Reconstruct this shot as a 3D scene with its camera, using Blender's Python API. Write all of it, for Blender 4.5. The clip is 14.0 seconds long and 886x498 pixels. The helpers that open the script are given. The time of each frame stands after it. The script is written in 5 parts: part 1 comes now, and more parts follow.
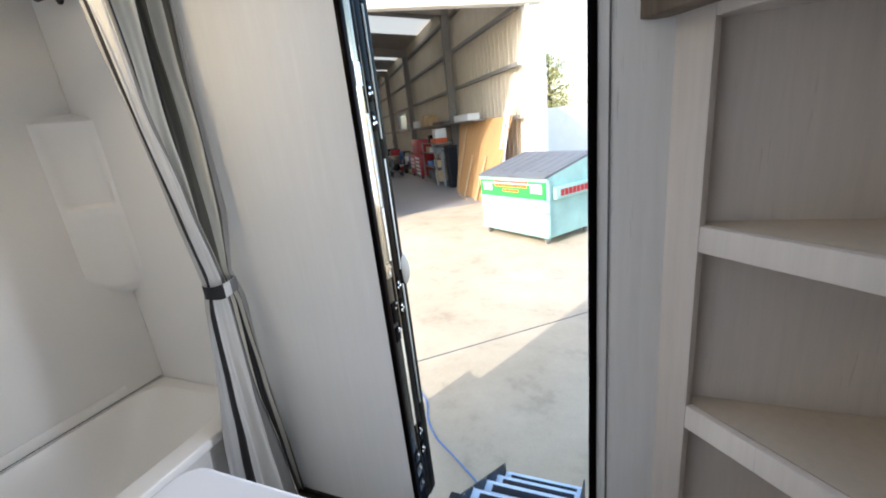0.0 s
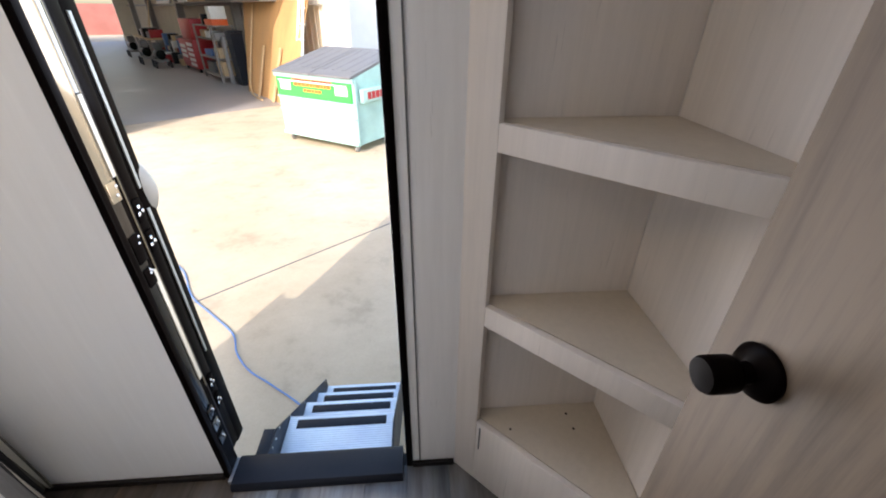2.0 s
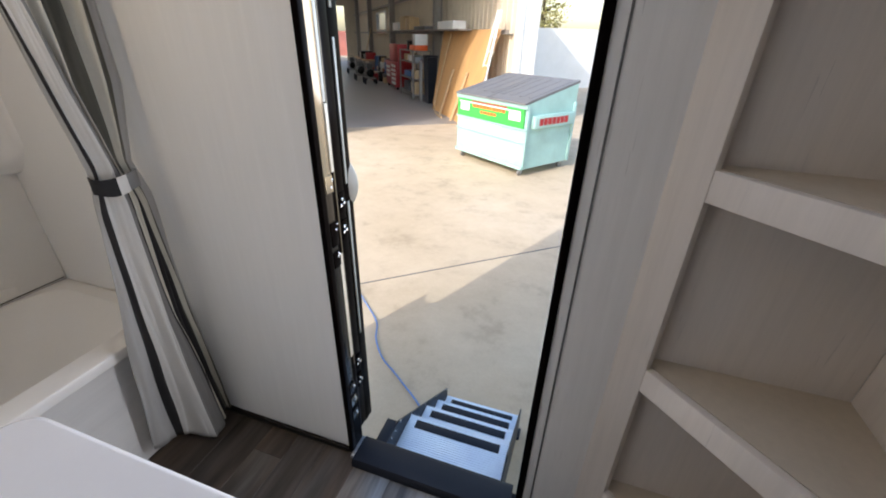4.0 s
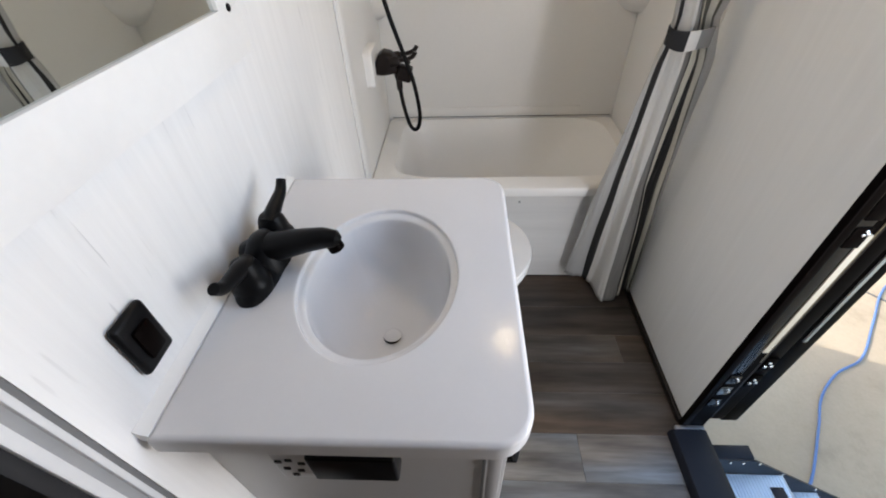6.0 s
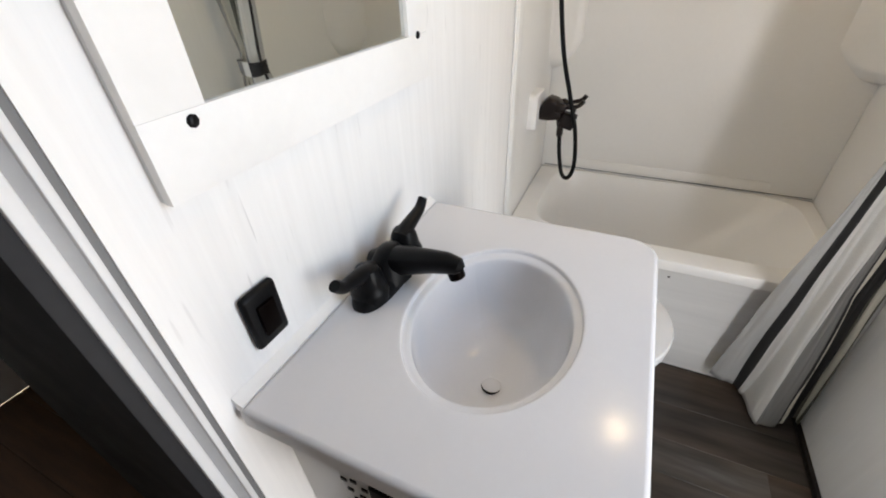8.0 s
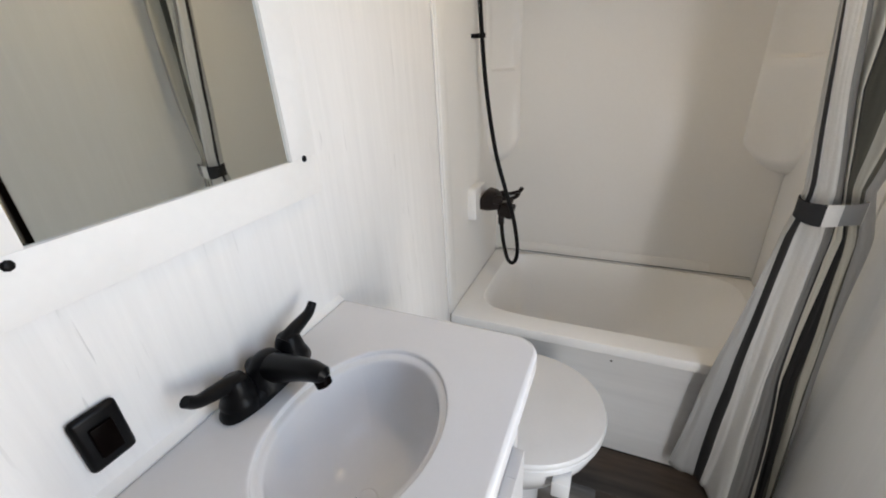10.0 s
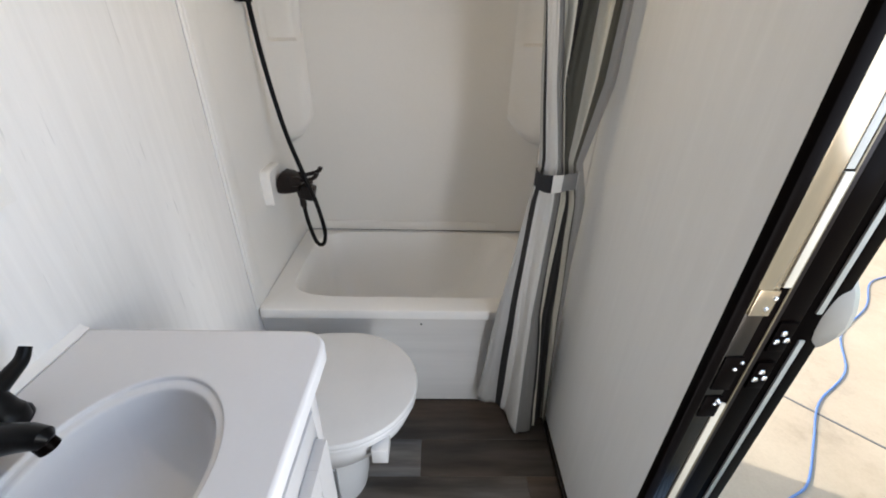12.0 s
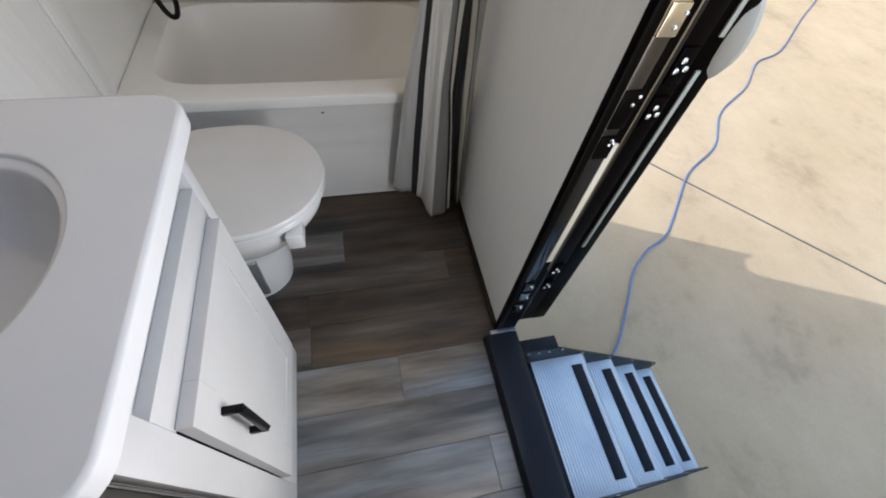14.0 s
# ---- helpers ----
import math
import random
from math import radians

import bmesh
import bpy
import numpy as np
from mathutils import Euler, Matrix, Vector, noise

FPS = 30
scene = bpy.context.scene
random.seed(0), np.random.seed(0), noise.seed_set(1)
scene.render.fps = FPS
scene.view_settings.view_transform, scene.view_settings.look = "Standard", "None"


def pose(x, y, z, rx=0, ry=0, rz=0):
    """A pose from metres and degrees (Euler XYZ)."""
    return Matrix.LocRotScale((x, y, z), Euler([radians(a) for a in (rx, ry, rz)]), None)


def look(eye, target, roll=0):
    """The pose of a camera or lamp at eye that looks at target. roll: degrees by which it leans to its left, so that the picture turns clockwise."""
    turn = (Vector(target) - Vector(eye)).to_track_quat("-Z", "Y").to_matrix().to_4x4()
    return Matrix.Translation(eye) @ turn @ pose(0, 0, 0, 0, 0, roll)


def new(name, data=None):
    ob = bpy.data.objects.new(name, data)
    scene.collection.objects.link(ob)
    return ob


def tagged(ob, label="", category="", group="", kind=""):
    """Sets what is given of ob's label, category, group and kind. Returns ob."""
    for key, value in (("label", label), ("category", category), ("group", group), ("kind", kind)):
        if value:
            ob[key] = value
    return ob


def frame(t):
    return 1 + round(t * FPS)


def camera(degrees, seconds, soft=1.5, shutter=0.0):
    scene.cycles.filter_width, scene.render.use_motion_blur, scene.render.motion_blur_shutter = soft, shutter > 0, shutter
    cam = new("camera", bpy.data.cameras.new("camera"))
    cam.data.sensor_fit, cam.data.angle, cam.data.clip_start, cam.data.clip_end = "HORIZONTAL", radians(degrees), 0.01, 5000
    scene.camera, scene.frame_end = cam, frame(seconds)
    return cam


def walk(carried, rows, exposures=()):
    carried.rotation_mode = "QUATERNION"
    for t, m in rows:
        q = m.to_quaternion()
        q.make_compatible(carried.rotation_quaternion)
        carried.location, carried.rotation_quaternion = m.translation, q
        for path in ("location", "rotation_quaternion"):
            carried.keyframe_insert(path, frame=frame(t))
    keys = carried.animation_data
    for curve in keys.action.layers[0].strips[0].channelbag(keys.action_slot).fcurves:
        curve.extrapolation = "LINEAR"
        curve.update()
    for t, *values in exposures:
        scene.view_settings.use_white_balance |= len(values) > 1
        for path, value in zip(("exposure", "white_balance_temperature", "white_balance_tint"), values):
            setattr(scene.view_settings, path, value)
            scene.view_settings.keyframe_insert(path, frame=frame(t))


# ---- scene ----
cam = camera(95.6, 14.0, soft=1.9)
PATH = [
    (0, (0.206, 0.052, 1.37), (-0.539, 1.817, 0.797), -6.4),
    (0.5, (0.204, 0.107, 1.35), (-0.614, 1.77, 0.596), -4.7),
    (1, (0.205, 0.127, 1.331), (-0.354, 1.784, 0.362), -2.7),
    (1.5, (0.213, 0.187, 1.303), (0.073, 1.863, 0.221), -0.5),
    (2, (0.226, 0.221, 1.305), (0.355, 1.935, 0.282), 0.4),
    (2.2, (0.238, 0.239, 1.313), (0.436, 1.991, 0.369), 0.2),
    (4.3, (0.167, 0.228, 1.306), (-0.769, 1.726, 0.369), 1.6),
    (4.5, (0.174, 0.274, 1.316), (-1.033, 1.521, 0.322), 0.8),
    (5, (0.159, 0.294, 1.296), (-1.415, 0.863, 0.202), -1.0),
    (5.5, (0.162, 0.308, 1.278), (-1.428, 0.402, 0.068), -2.2),
    (6, (0.173, 0.335, 1.256), (-1.306, 0.242, -0.087), -2.4),
    (6.5, (0.175, 0.381, 1.186), (-1.143, 0.273, -0.315), -0.8),
    (7, (0.172, 0.415, 1.162), (-1.054, 0.303, -0.414), 1.7),
    (7.2, (0.155, 0.395, 1.178), (-1.081, 0.219, -0.385), 3.9),
    (7.5, (0.148, 0.347, 1.187), (-1.188, -0.029, -0.253), 2.6),
    (7.7, (0.146, 0.325, 1.202), (-1.274, -0.264, -0.078), -0.3),
    (9.8, (0.091, 0.417, 1.286), (-1.547, -0.378, 0.459), -4.6),
    (10, (0.073, 0.496, 1.273), (-1.575, -0.262, 0.43), -3.5),
    (10.5, (0.038, 0.585, 1.28), (-1.671, -0.062, 0.465), -0.4),
    (11, (0.042, 0.595, 1.299), (-1.761, 0.142, 0.56), 1.9),
    (11.5, (0.046, 0.604, 1.317), (-1.782, 0.397, 0.532), 1.9),
    (12, (0.042, 0.586, 1.306), (-1.694, 0.629, 0.314), 1.5),
    (12.5, (0.03, 0.616, 1.259), (-1.512, 0.765, -0.006), 0.4),
    (13, (0.037, 0.619, 1.227), (-1.284, 0.848, -0.257), 1.4),
    (13.5, (0.054, 0.615, 1.209), (-1.105, 0.925, -0.391), 5.0),
    (14, (0.06, 0.623, 1.202), (-1.027, 1.003, -0.433), 9.2),
]
walk_rows = [(t, look(eye, target, roll)) for t, eye, target, roll in PATH]
walk(cam, walk_rows, exposures=[(0.0, 1.66, 5760, 9.8), (0.6, 1.55, 5790, 10.6), (1.2, 1.55, 6000, 12.0), (1.5, 1.66, 6080, 13.0), (2.2, 1.75, 6200, 15.0), (4.3, 1.26, 6150, 13.0), (5.0, 1.20, 6150, 11.5), (6.0, 1.57, 6270, 11.5), (7.0, 1.71, 6420, 11.5), (7.7, 1.75, 6500, 10.5), (9.8, 1.48, 6400, 10.5), (11.0, 1.50, 6300, 10.5), (12.0, 1.45, 6180, 10.3), (13.0, 1.25, 6200, 10.4), (14.0, 1.14, 6280, 10.5)])

# ---- world, sun and lamp ----
SUN_TO = Vector((-0.418, -0.908, 0.0)).normalized()      # towards the sun, on the plan
SUN_ELEVATION = radians(34)
world = bpy.data.worlds.new("sky")
scene.world = world
world.use_nodes = True
wn = world.node_tree
sky = wn.nodes.new("ShaderNodeTexSky")
sky.sky_type, sky.sun_disc = "NISHITA", False
sky.sun_elevation = SUN_ELEVATION
sky.dust_density, sky.air_density = 2.0, 1.4
sky.sun_rotation = math.atan2(SUN_TO.x, SUN_TO.y)
wn.links.new(sky.outputs[0], wn.nodes["Background"].inputs[0])
wn.nodes["Background"].inputs[1].default_value = 0.15
sun = new("sun", bpy.data.lights.new("sun", "SUN"))
sun.data.energy, sun.data.angle, sun.data.color = 1.42, radians(0.53), (1.0, 0.94, 0.84)
sun.rotation_mode = "QUATERNION"
sun.rotation_quaternion = Vector((SUN_TO.x * math.cos(SUN_ELEVATION), SUN_TO.y * math.cos(SUN_ELEVATION), math.sin(SUN_ELEVATION))).to_track_quat("Z", "Y")

LAMP = (-0.88, 0.53, 1.93)
# daylight through the open entrance: the sunlit yard below, the sky above
for name, x, z, wide, high, watts, colour, aim in (("entrance_yard_light", 0.04, 0.66, 0.24, 0.90, 2.6, (1.0, 0.955, 0.92), 0.86), ("entrance_sky_light", -0.11, 1.42, 0.50, 0.68, 1.40, (0.72, 0.81, 1.0), 0.9)):
    day = new(name, bpy.data.lights.new(name, "AREA"))
    day.data.shape, day.data.size, day.data.size_y = "RECTANGLE", wide, high
    day.data.energy, day.data.color = watts, colour
    day.matrix_world = look((x, 1.080, z), (x - 0.25, 0.0, aim))


# ---- materials ----
def mat(name, colour, rough=0.5, metal=0.0, spec=0.5):
    m = bpy.data.materials.new(name)
    m.use_nodes = True
    b = m.node_tree.nodes["Principled BSDF"]
    b.inputs["Base Color"].default_value = (*colour, 1)
    b.inputs["Roughness"].default_value = rough
    b.inputs["Metallic"].default_value = metal
    b.inputs["Specular IOR Level"].default_value = spec
    return m


def node(m, kind, **values):
    n = m.node_tree.nodes.new(kind)
    for key, value in values.items():
        n.inputs[key].default_value = value
    return n


def link(m, a, b):
    m.node_tree.links.new(a, b)


def ramp(m, fac, stops):
    r = m.node_tree.nodes.new("ShaderNodeValToRGB")
    while len(r.color_ramp.elements) < len(stops):
        r.color_ramp.elements.new(0.5)
    for e, (p, c) in zip(r.color_ramp.elements, stops):
        e.position, e.color = p, (*c, 1)
    link(m, fac, r.inputs[0])
    return r.outputs[0]


def mix(m, fac, a, b, how="MIX"):
    n = m.node_tree.nodes.new("ShaderNodeMix")
    n.data_type, n.blend_type = "RGBA", how
    for slot, v in ((0, fac), (6, a), (7, b)):
        if isinstance(v, (int, float)):
            n.inputs[slot].default_value = v
        elif isinstance(v, tuple):
            n.inputs[slot].default_value = (*v, 1)
        else:
            link(m, v, n.inputs[slot])
    return n.outputs[2]


def coords(m, scale=(1, 1, 1), shift=None):
    tc = m.node_tree.nodes.new("ShaderNodeTexCoord")
    mp = m.node_tree.nodes.new("ShaderNodeMapping")
    mp.inputs["Scale"].default_value = scale
    link(m, tc.outputs["Object"], mp.inputs[0])
    if shift is not None:
        link(m, shift, mp.inputs["Location"])
    return mp.outputs[0]


def noisy(m, vec, scale, detail=4.0, rough=0.55):
    n = node(m, "ShaderNodeTexNoise", Scale=scale, Detail=detail, Roughness=rough)
    link(m, vec, n.inputs["Vector"])
    return n.outputs["Fac"]


def bump(m, height, strength, distance=0.002):
    n = node(m, "ShaderNodeBump", Strength=strength, Distance=distance)
    link(m, height, n.inputs["Height"])
    link(m, n.outputs[0], m.node_tree.nodes["Principled BSDF"].inputs["Normal"])


def base(m, socket):
    link(m, socket, m.node_tree.nodes["Principled BSDF"].inputs["Base Color"])


def gloss(m, socket):
    link(m, socket, m.node_tree.nodes["Principled BSDF"].inputs["Roughness"])


def worn(name, colour, rough=0.5, metal=0.0, spec=0.5, scale=8.0, vary=0.12, fine=90.0, relief=0.08, stretch=(1, 1, 1), shine=0.2):
    """A surface with large soft stains, fine grain and slight relief."""
    m = mat(name, colour, rough, metal, spec)
    v = coords(m, stretch)
    big, small = noisy(m, v, scale, 3), noisy(m, v, fine, 3)
    low, high = tuple(c * (1 - vary) for c in colour), tuple(min(1, c * (1 + vary * 0.6)) for c in colour)
    c = ramp(m, big, [(0.3, low), (0.7, high)])
    g = ramp(m, small, [(0.3, (1 - vary * 0.5,) * 3), (0.7, (1, 1, 1))])
    base(m, mix(m, 1.0, c, g, "MULTIPLY"))
    gloss(m, ramp(m, big, [(0.25, (max(0.03, rough * (1 - shine)),) * 3), (0.75, (min(1, rough * (1 + shine)),) * 3)]))
    if relief:
        bump(m, small, relief)
    return m


def panel_board(name, colour, vary, cracks=0.0):
    """Printed wall board: upright brushed grain, like pale linen or whitewashed wood, with short dark cracks in the print."""
    m = mat(name, colour, 0.55)
    v = coords(m, (55, 55, 3.0))
    grain = noisy(m, v, 1.0, 6, 0.7)
    wide = noisy(m, coords(m, (9, 9, 1.2)), 1.0, 3)
    c = ramp(m, grain, [(0.33, tuple(x * (1 - vary) for x in colour)), (0.55, colour), (0.75, tuple(min(1, x * 1.04) for x in colour))])
    w = ramp(m, wide, [(0.3, (1 - vary * 0.45,) * 3), (0.65, (1, 1, 1))])
    c = mix(m, 1.0, c, w, "MULTIPLY")
    if cracks:
        thin = noisy(m, coords(m, (130, 130, 9.0)), 1.0, 2, 0.5)
        where = noisy(m, coords(m, (7, 7, 2.2)), 1.0, 2, 0.5)
        mark = mix(m, 1.0, ramp(m, thin, [(0.66, (0, 0, 0)), (0.70, (1, 1, 1))]), ramp(m, where, [(0.50, (0, 0, 0)), (0.62, (1, 1, 1))]), "MULTIPLY")
        c = mix(m, mark, c, tuple(x * (1 - cracks) for x in colour))
    base(m, c)
    bump(m, grain, 0.15, 0.0006)
    return m


M = {}
M["board"] = panel_board("whitewashed_board", (0.83, 0.82, 0.805), 0.045, 0.22)
M["board_grey"] = panel_board("pale_grey_board", (0.86, 0.86, 0.845), 0.022)
M["door_board"] = panel_board("door_board", (0.155, 0.115, 0.078), 0.34)
M["shelf"] = panel_board("shelf_board_print", (0.75, 0.690, 0.630), 0.06, 0.15)
M["shelf_tan"] = panel_board("tan_shelf_top", (0.62, 0.55, 0.45), 0.05)
M["apron"] = worn("apron_plastic", (0.86, 0.845, 0.82), 0.4, vary=0.05, scale=2, stretch=(1, 1, 14), relief=0.02)
M["cabinet"] = worn("white_cabinet_foil", (0.56, 0.55, 0.545), 0.42, vary=0.04, relief=0.02)
M["trim"] = worn("white_trim", (0.64, 0.64, 0.64), 0.35, vary=0.05, relief=0.02)
M["mirror_board"] = worn("white_mirror_board", (0.83, 0.82, 0.80), 0.5, vary=0.04, relief=0.03)
M["counter"] = worn("cast_marble", (0.70, 0.69, 0.69), 0.15, spec=0.14, vary=0.025, scale=5, fine=160, relief=0.0)
M["plastic"] = worn("white_plastic", (0.72, 0.72, 0.715), 0.22, vary=0.03, relief=0.0)
M["abs"] = worn("tub_plastic", (0.83, 0.82, 0.795), 0.31, vary=0.03, scale=0.9, relief=0.0, shine=0.04)
M["caulk"] = mat("grey_caulk", (0.12, 0.12, 0.12), 0.6)
M["black"] = worn("black_satin", (0.005, 0.005, 0.0055), 0.34, spec=0.13, vary=0.2, relief=0.03)
M["black_gloss"] = worn("black_powder_coat", (0.0030, 0.0018, 0.0015), 0.34, spec=0.025, vary=0.25, relief=0.05)
M["bronze"] = worn("oil_rubbed_bronze", (0.013, 0.008, 0.007), 0.38, metal=0.5, vary=0.2, relief=0.03)
M["chrome"] = mat("bright_steel", (0.75, 0.75, 0.76), 0.18, 1.0)
M["alu"] = worn("brushed_aluminium", (0.62, 0.64, 0.68), 0.36, metal=0.85, vary=0.08, relief=0.03, stretch=(1, 12, 1))
M["jamb_tan"] = worn("tan_jamb_paint", (0.21, 0.17, 0.10), 0.35, metal=0.3, vary=0.12, relief=0.02, stretch=(6, 6, 1))
M["jamb_cream"] = worn("cream_weather_strip", (0.66, 0.60, 0.48), 0.5, vary=0.06, relief=0.02)
M["jamb_metal"] = worn("jamb_metal", (0.24, 0.23, 0.21), 0.16, metal=0.9, vary=0.15, relief=0.02, stretch=(6, 6, 1))
# tan and dark copies of one polished jamb metal, reflections put into the colour
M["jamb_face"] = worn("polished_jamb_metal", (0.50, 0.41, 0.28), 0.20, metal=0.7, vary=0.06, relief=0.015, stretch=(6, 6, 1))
M["jamb_low"] = worn("jamb_metal_dark_reflection", (0.075, 0.07, 0.065), 0.18, metal=1.0, vary=0.12, relief=0.02, stretch=(6, 6, 1))
M["jamb_pale"] = worn("pale_weather_strip", (0.50, 0.49, 0.43), 0.5, vary=0.06, relief=0.02)
M["bulge"] = worn("beige_plastic", (0.60, 0.56, 0.48), 0.35, vary=0.06, relief=0.02)
M["mirror"] = mat("mirror_glass", (0.74, 0.77, 0.75), 0.015, 1.0)
M["dark_base"] = worn("dark_base_strip", (0.012, 0.010, 0.009), 0.4, spec=0.3, vary=0.3, relief=0.04)
M["rubber"] = worn("black_rubber", (0.008, 0.010, 0.017), 0.45, spec=0.28, vary=0.25, relief=0.1)
M["ceiling"] = worn("ceiling_board", (0.86, 0.85, 0.83), 0.6, vary=0.03)
M["outer"] = worn("gelcoat", (0.75, 0.76, 0.77), 0.25, vary=0.04)
M["hall_wood"] = worn("hall_wood", (0.13, 0.066, 0.034), 0.5, vary=0.35, stretch=(9, 1, 1), scale=4, relief=0.1)
M["gap_shade_grey"] = worn("grey_gap_shade", (0.15, 0.15, 0.15), 0.6, vary=0.1)
M["groove_shade"] = worn("grey_groove_shade", (0.36, 0.36, 0.36), 0.4, vary=0.08, relief=0.02)
M["casing"] = worn("white_casing", (0.66, 0.66, 0.66), 0.4, vary=0.05, relief=0.02)
M["charcoal"] = worn("charcoal_jamb_shade", (0.020, 0.020, 0.022), 0.6, spec=0.2, vary=0.2)
M["hall_wall"] = worn("hall_wall", (0.5, 0.48, 0.45), 0.6, vary=0.06)


# ---- mesh helpers ----
def mesh_of(name, bm, material, smooth=None):
    bmesh.ops.recalc_face_normals(bm, faces=bm.faces[:])
    me = bpy.data.meshes.new(name)
    bm.to_mesh(me)
    bm.free()
    for mm in material if isinstance(material, (list, tuple)) else [material]:
        me.materials.append(mm)
    if smooth is not None:
        me.polygons.foreach_set("use_smooth", [True] * len(me.polygons))
        me.set_sharp_from_angle(angle=radians(smooth))
    return me


def thing(name, loc, label, category, group="", kind=""):
    ob = new(name)
    ob.empty_display_size = 0.05
    ob.location = loc
    return tagged(ob, label, category, group, kind)


def part(name, bm, material, parent=None, label="", smooth=40):
    """Links a bmesh, in world metres, as one mesh object under a thing or a part."""
    ob = new(name, mesh_of(name, bm, material, smooth))
    if parent is not None:
        ob.parent = parent
        if parent.type == "EMPTY":
            ob.matrix_parent_inverse = Matrix.Translation(-parent.location)
    return tagged(ob, label)


def solid(name, bm, material, label, category, group="", kind="", smooth=40):
    return tagged(part(name, bm, material, None, "", smooth), label, category, group, kind)


def structure(name, bm, material, label, category, smooth=40):
    return solid(name, bm, material, label, category, "", "structure", smooth)


def B():
    return bmesh.new()


def box(bm, x0, x1, y0, y1, z0, z1, bevel=0.0, seg=2, m=None, index=0):
    geo = bmesh.ops.create_cube(bm, size=1.0)
    vs = geo["verts"]
    mtx = Matrix.LocRotScale(((x0 + x1) / 2, (y0 + y1) / 2, (z0 + z1) / 2), None, (abs(x1 - x0), abs(y1 - y0), abs(z1 - z0)))
    bmesh.ops.transform(bm, matrix=mtx, verts=vs)
    faces = list({f for v in vs for f in v.link_faces})
    if bevel:
        edges = list({e for v in vs for e in v.link_edges})
        out = bmesh.ops.bevel(bm, geom=edges, offset=bevel, segments=seg, affect="EDGES", profile=0.5)
        vs = list({v for f in out["faces"] for v in f.verts} | {v for v in vs if v.is_valid})
        faces = list({f for v in vs for f in v.link_faces})
    if m is not None:
        bmesh.ops.transform(bm, matrix=m, verts=vs)
    for f in faces:
        f.material_index = index
    return vs


def loft(bm, rings, close=True, cap=True, index=0):
    """Rings of points, of one length, joined into a skin."""
    vs = [[bm.verts.new(p) for p in ring] for ring in rings]
    n = len(rings[0])
    for a, b in zip(vs, vs[1:]):
        for i in range(n if close else n - 1):
            j = (i + 1) % n
            bm.faces.new((a[i], a[j], b[j], b[i])).material_index = index
    if cap:
        bm.faces.new(vs[0][::-1]).material_index = index
        bm.faces.new(vs[-1]).material_index = index
    return [v for ring in vs for v in ring]


def prism(bm, points, z0, z1, bevel=0.0, m=None, index=0):
    """An upright prism over a plan."""
    vs = loft(bm, [[(x, y, z0) for x, y in points], [(x, y, z1) for x, y in points]], index=index)
    if bevel:
        edges = list({e for v in vs for e in v.link_edges})
        out = bmesh.ops.bevel(bm, geom=edges, offset=bevel, segments=2, affect="EDGES", profile=0.5)
        vs = list({v for f in out["faces"] for v in f.verts} | {v for v in vs if v.is_valid})
    if m is not None:
        bmesh.ops.transform(bm, matrix=m, verts=vs)
    return vs


def ring_round(centre, axis, radius, n=12, flat=None, turn=0.0):
    """A ring of points round an axis. flat: a second radius, along the ring's second direction."""
    axis = Vector(axis).normalized()
    a = axis.orthogonal().normalized() if abs(axis.z) > 0.9 else axis.cross(Vector((0, 0, 1))).normalized()
    b = axis.cross(a)
    r2 = radius if flat is None else flat
    return [Vector(centre) + a * (radius * math.cos(2 * math.pi * i / n + turn)) + b * (r2 * math.sin(2 * math.pi * i / n + turn)) for i in range(n)]


def tube(bm, points, radius, n=10, cap=True, flat=None, index=0):
    """A round rod along a line. radius and flat: a number or one for each point."""
    pts = [Vector(p) for p in points]
    rings, a = [], None
    for i, p in enumerate(pts):
        d = (pts[min(i + 1, len(pts) - 1)] - pts[max(i - 1, 0)]).normalized()
        a = (d.orthogonal() if a is None else a - d * a.dot(d)).normalized()
        b = d.cross(a)
        r = radius[i] if isinstance(radius, (list, tuple)) else radius
        r2 = r if flat is None else (flat[i] if isinstance(flat, (list, tuple)) else flat)
        rings.append([p + a * (r * math.cos(2 * math.pi * k / n)) + b * (r2 * math.sin(2 * math.pi * k / n)) for k in range(n)])
    return loft(bm, rings, cap=cap, index=index)


def spline(points, steps=6):
    """A smooth line through points (Catmull-Rom)."""
    p = [Vector(q) for q in points]
    p = [p[0] * 2 - p[1], *p, p[-1] * 2 - p[-2]]
    out = []
    for i in range(1, len(p) - 2):
        for s in range(steps):
            t = s / steps
            out.append(0.5 * (2 * p[i] + (p[i + 1] - p[i - 1]) * t + (2 * p[i - 1] - 5 * p[i] + 4 * p[i + 1] - p[i + 2]) * t * t + (3 * p[i] - p[i - 1] - 3 * p[i + 1] + p[i + 2]) * t ** 3))
    return [*out, p[-2]]


def turned(bm, profile, centre, axis=(0, 0, 1), n=20, cap=True):
    """A turned body: (radius, distance along the axis) from end to end."""
    axis = Vector(axis).normalized()
    return loft(bm, [ring_round(Vector(centre) + axis * h, axis, r, n) for r, h in profile], cap=cap)


def oval(cx, cy, rx, ry, n=40, power=2.0, turn=0.0):
    """Points of an ellipse or, by a higher power, of a rounded rectangle."""
    out = []
    for i in range(n):
        c, s = math.cos(2 * math.pi * i / n + turn), math.sin(2 * math.pi * i / n + turn)
        out.append((cx + rx * math.copysign(abs(c) ** (2 / power), c), cy + ry * math.copysign(abs(s) ** (2 / power), s)))
    return out


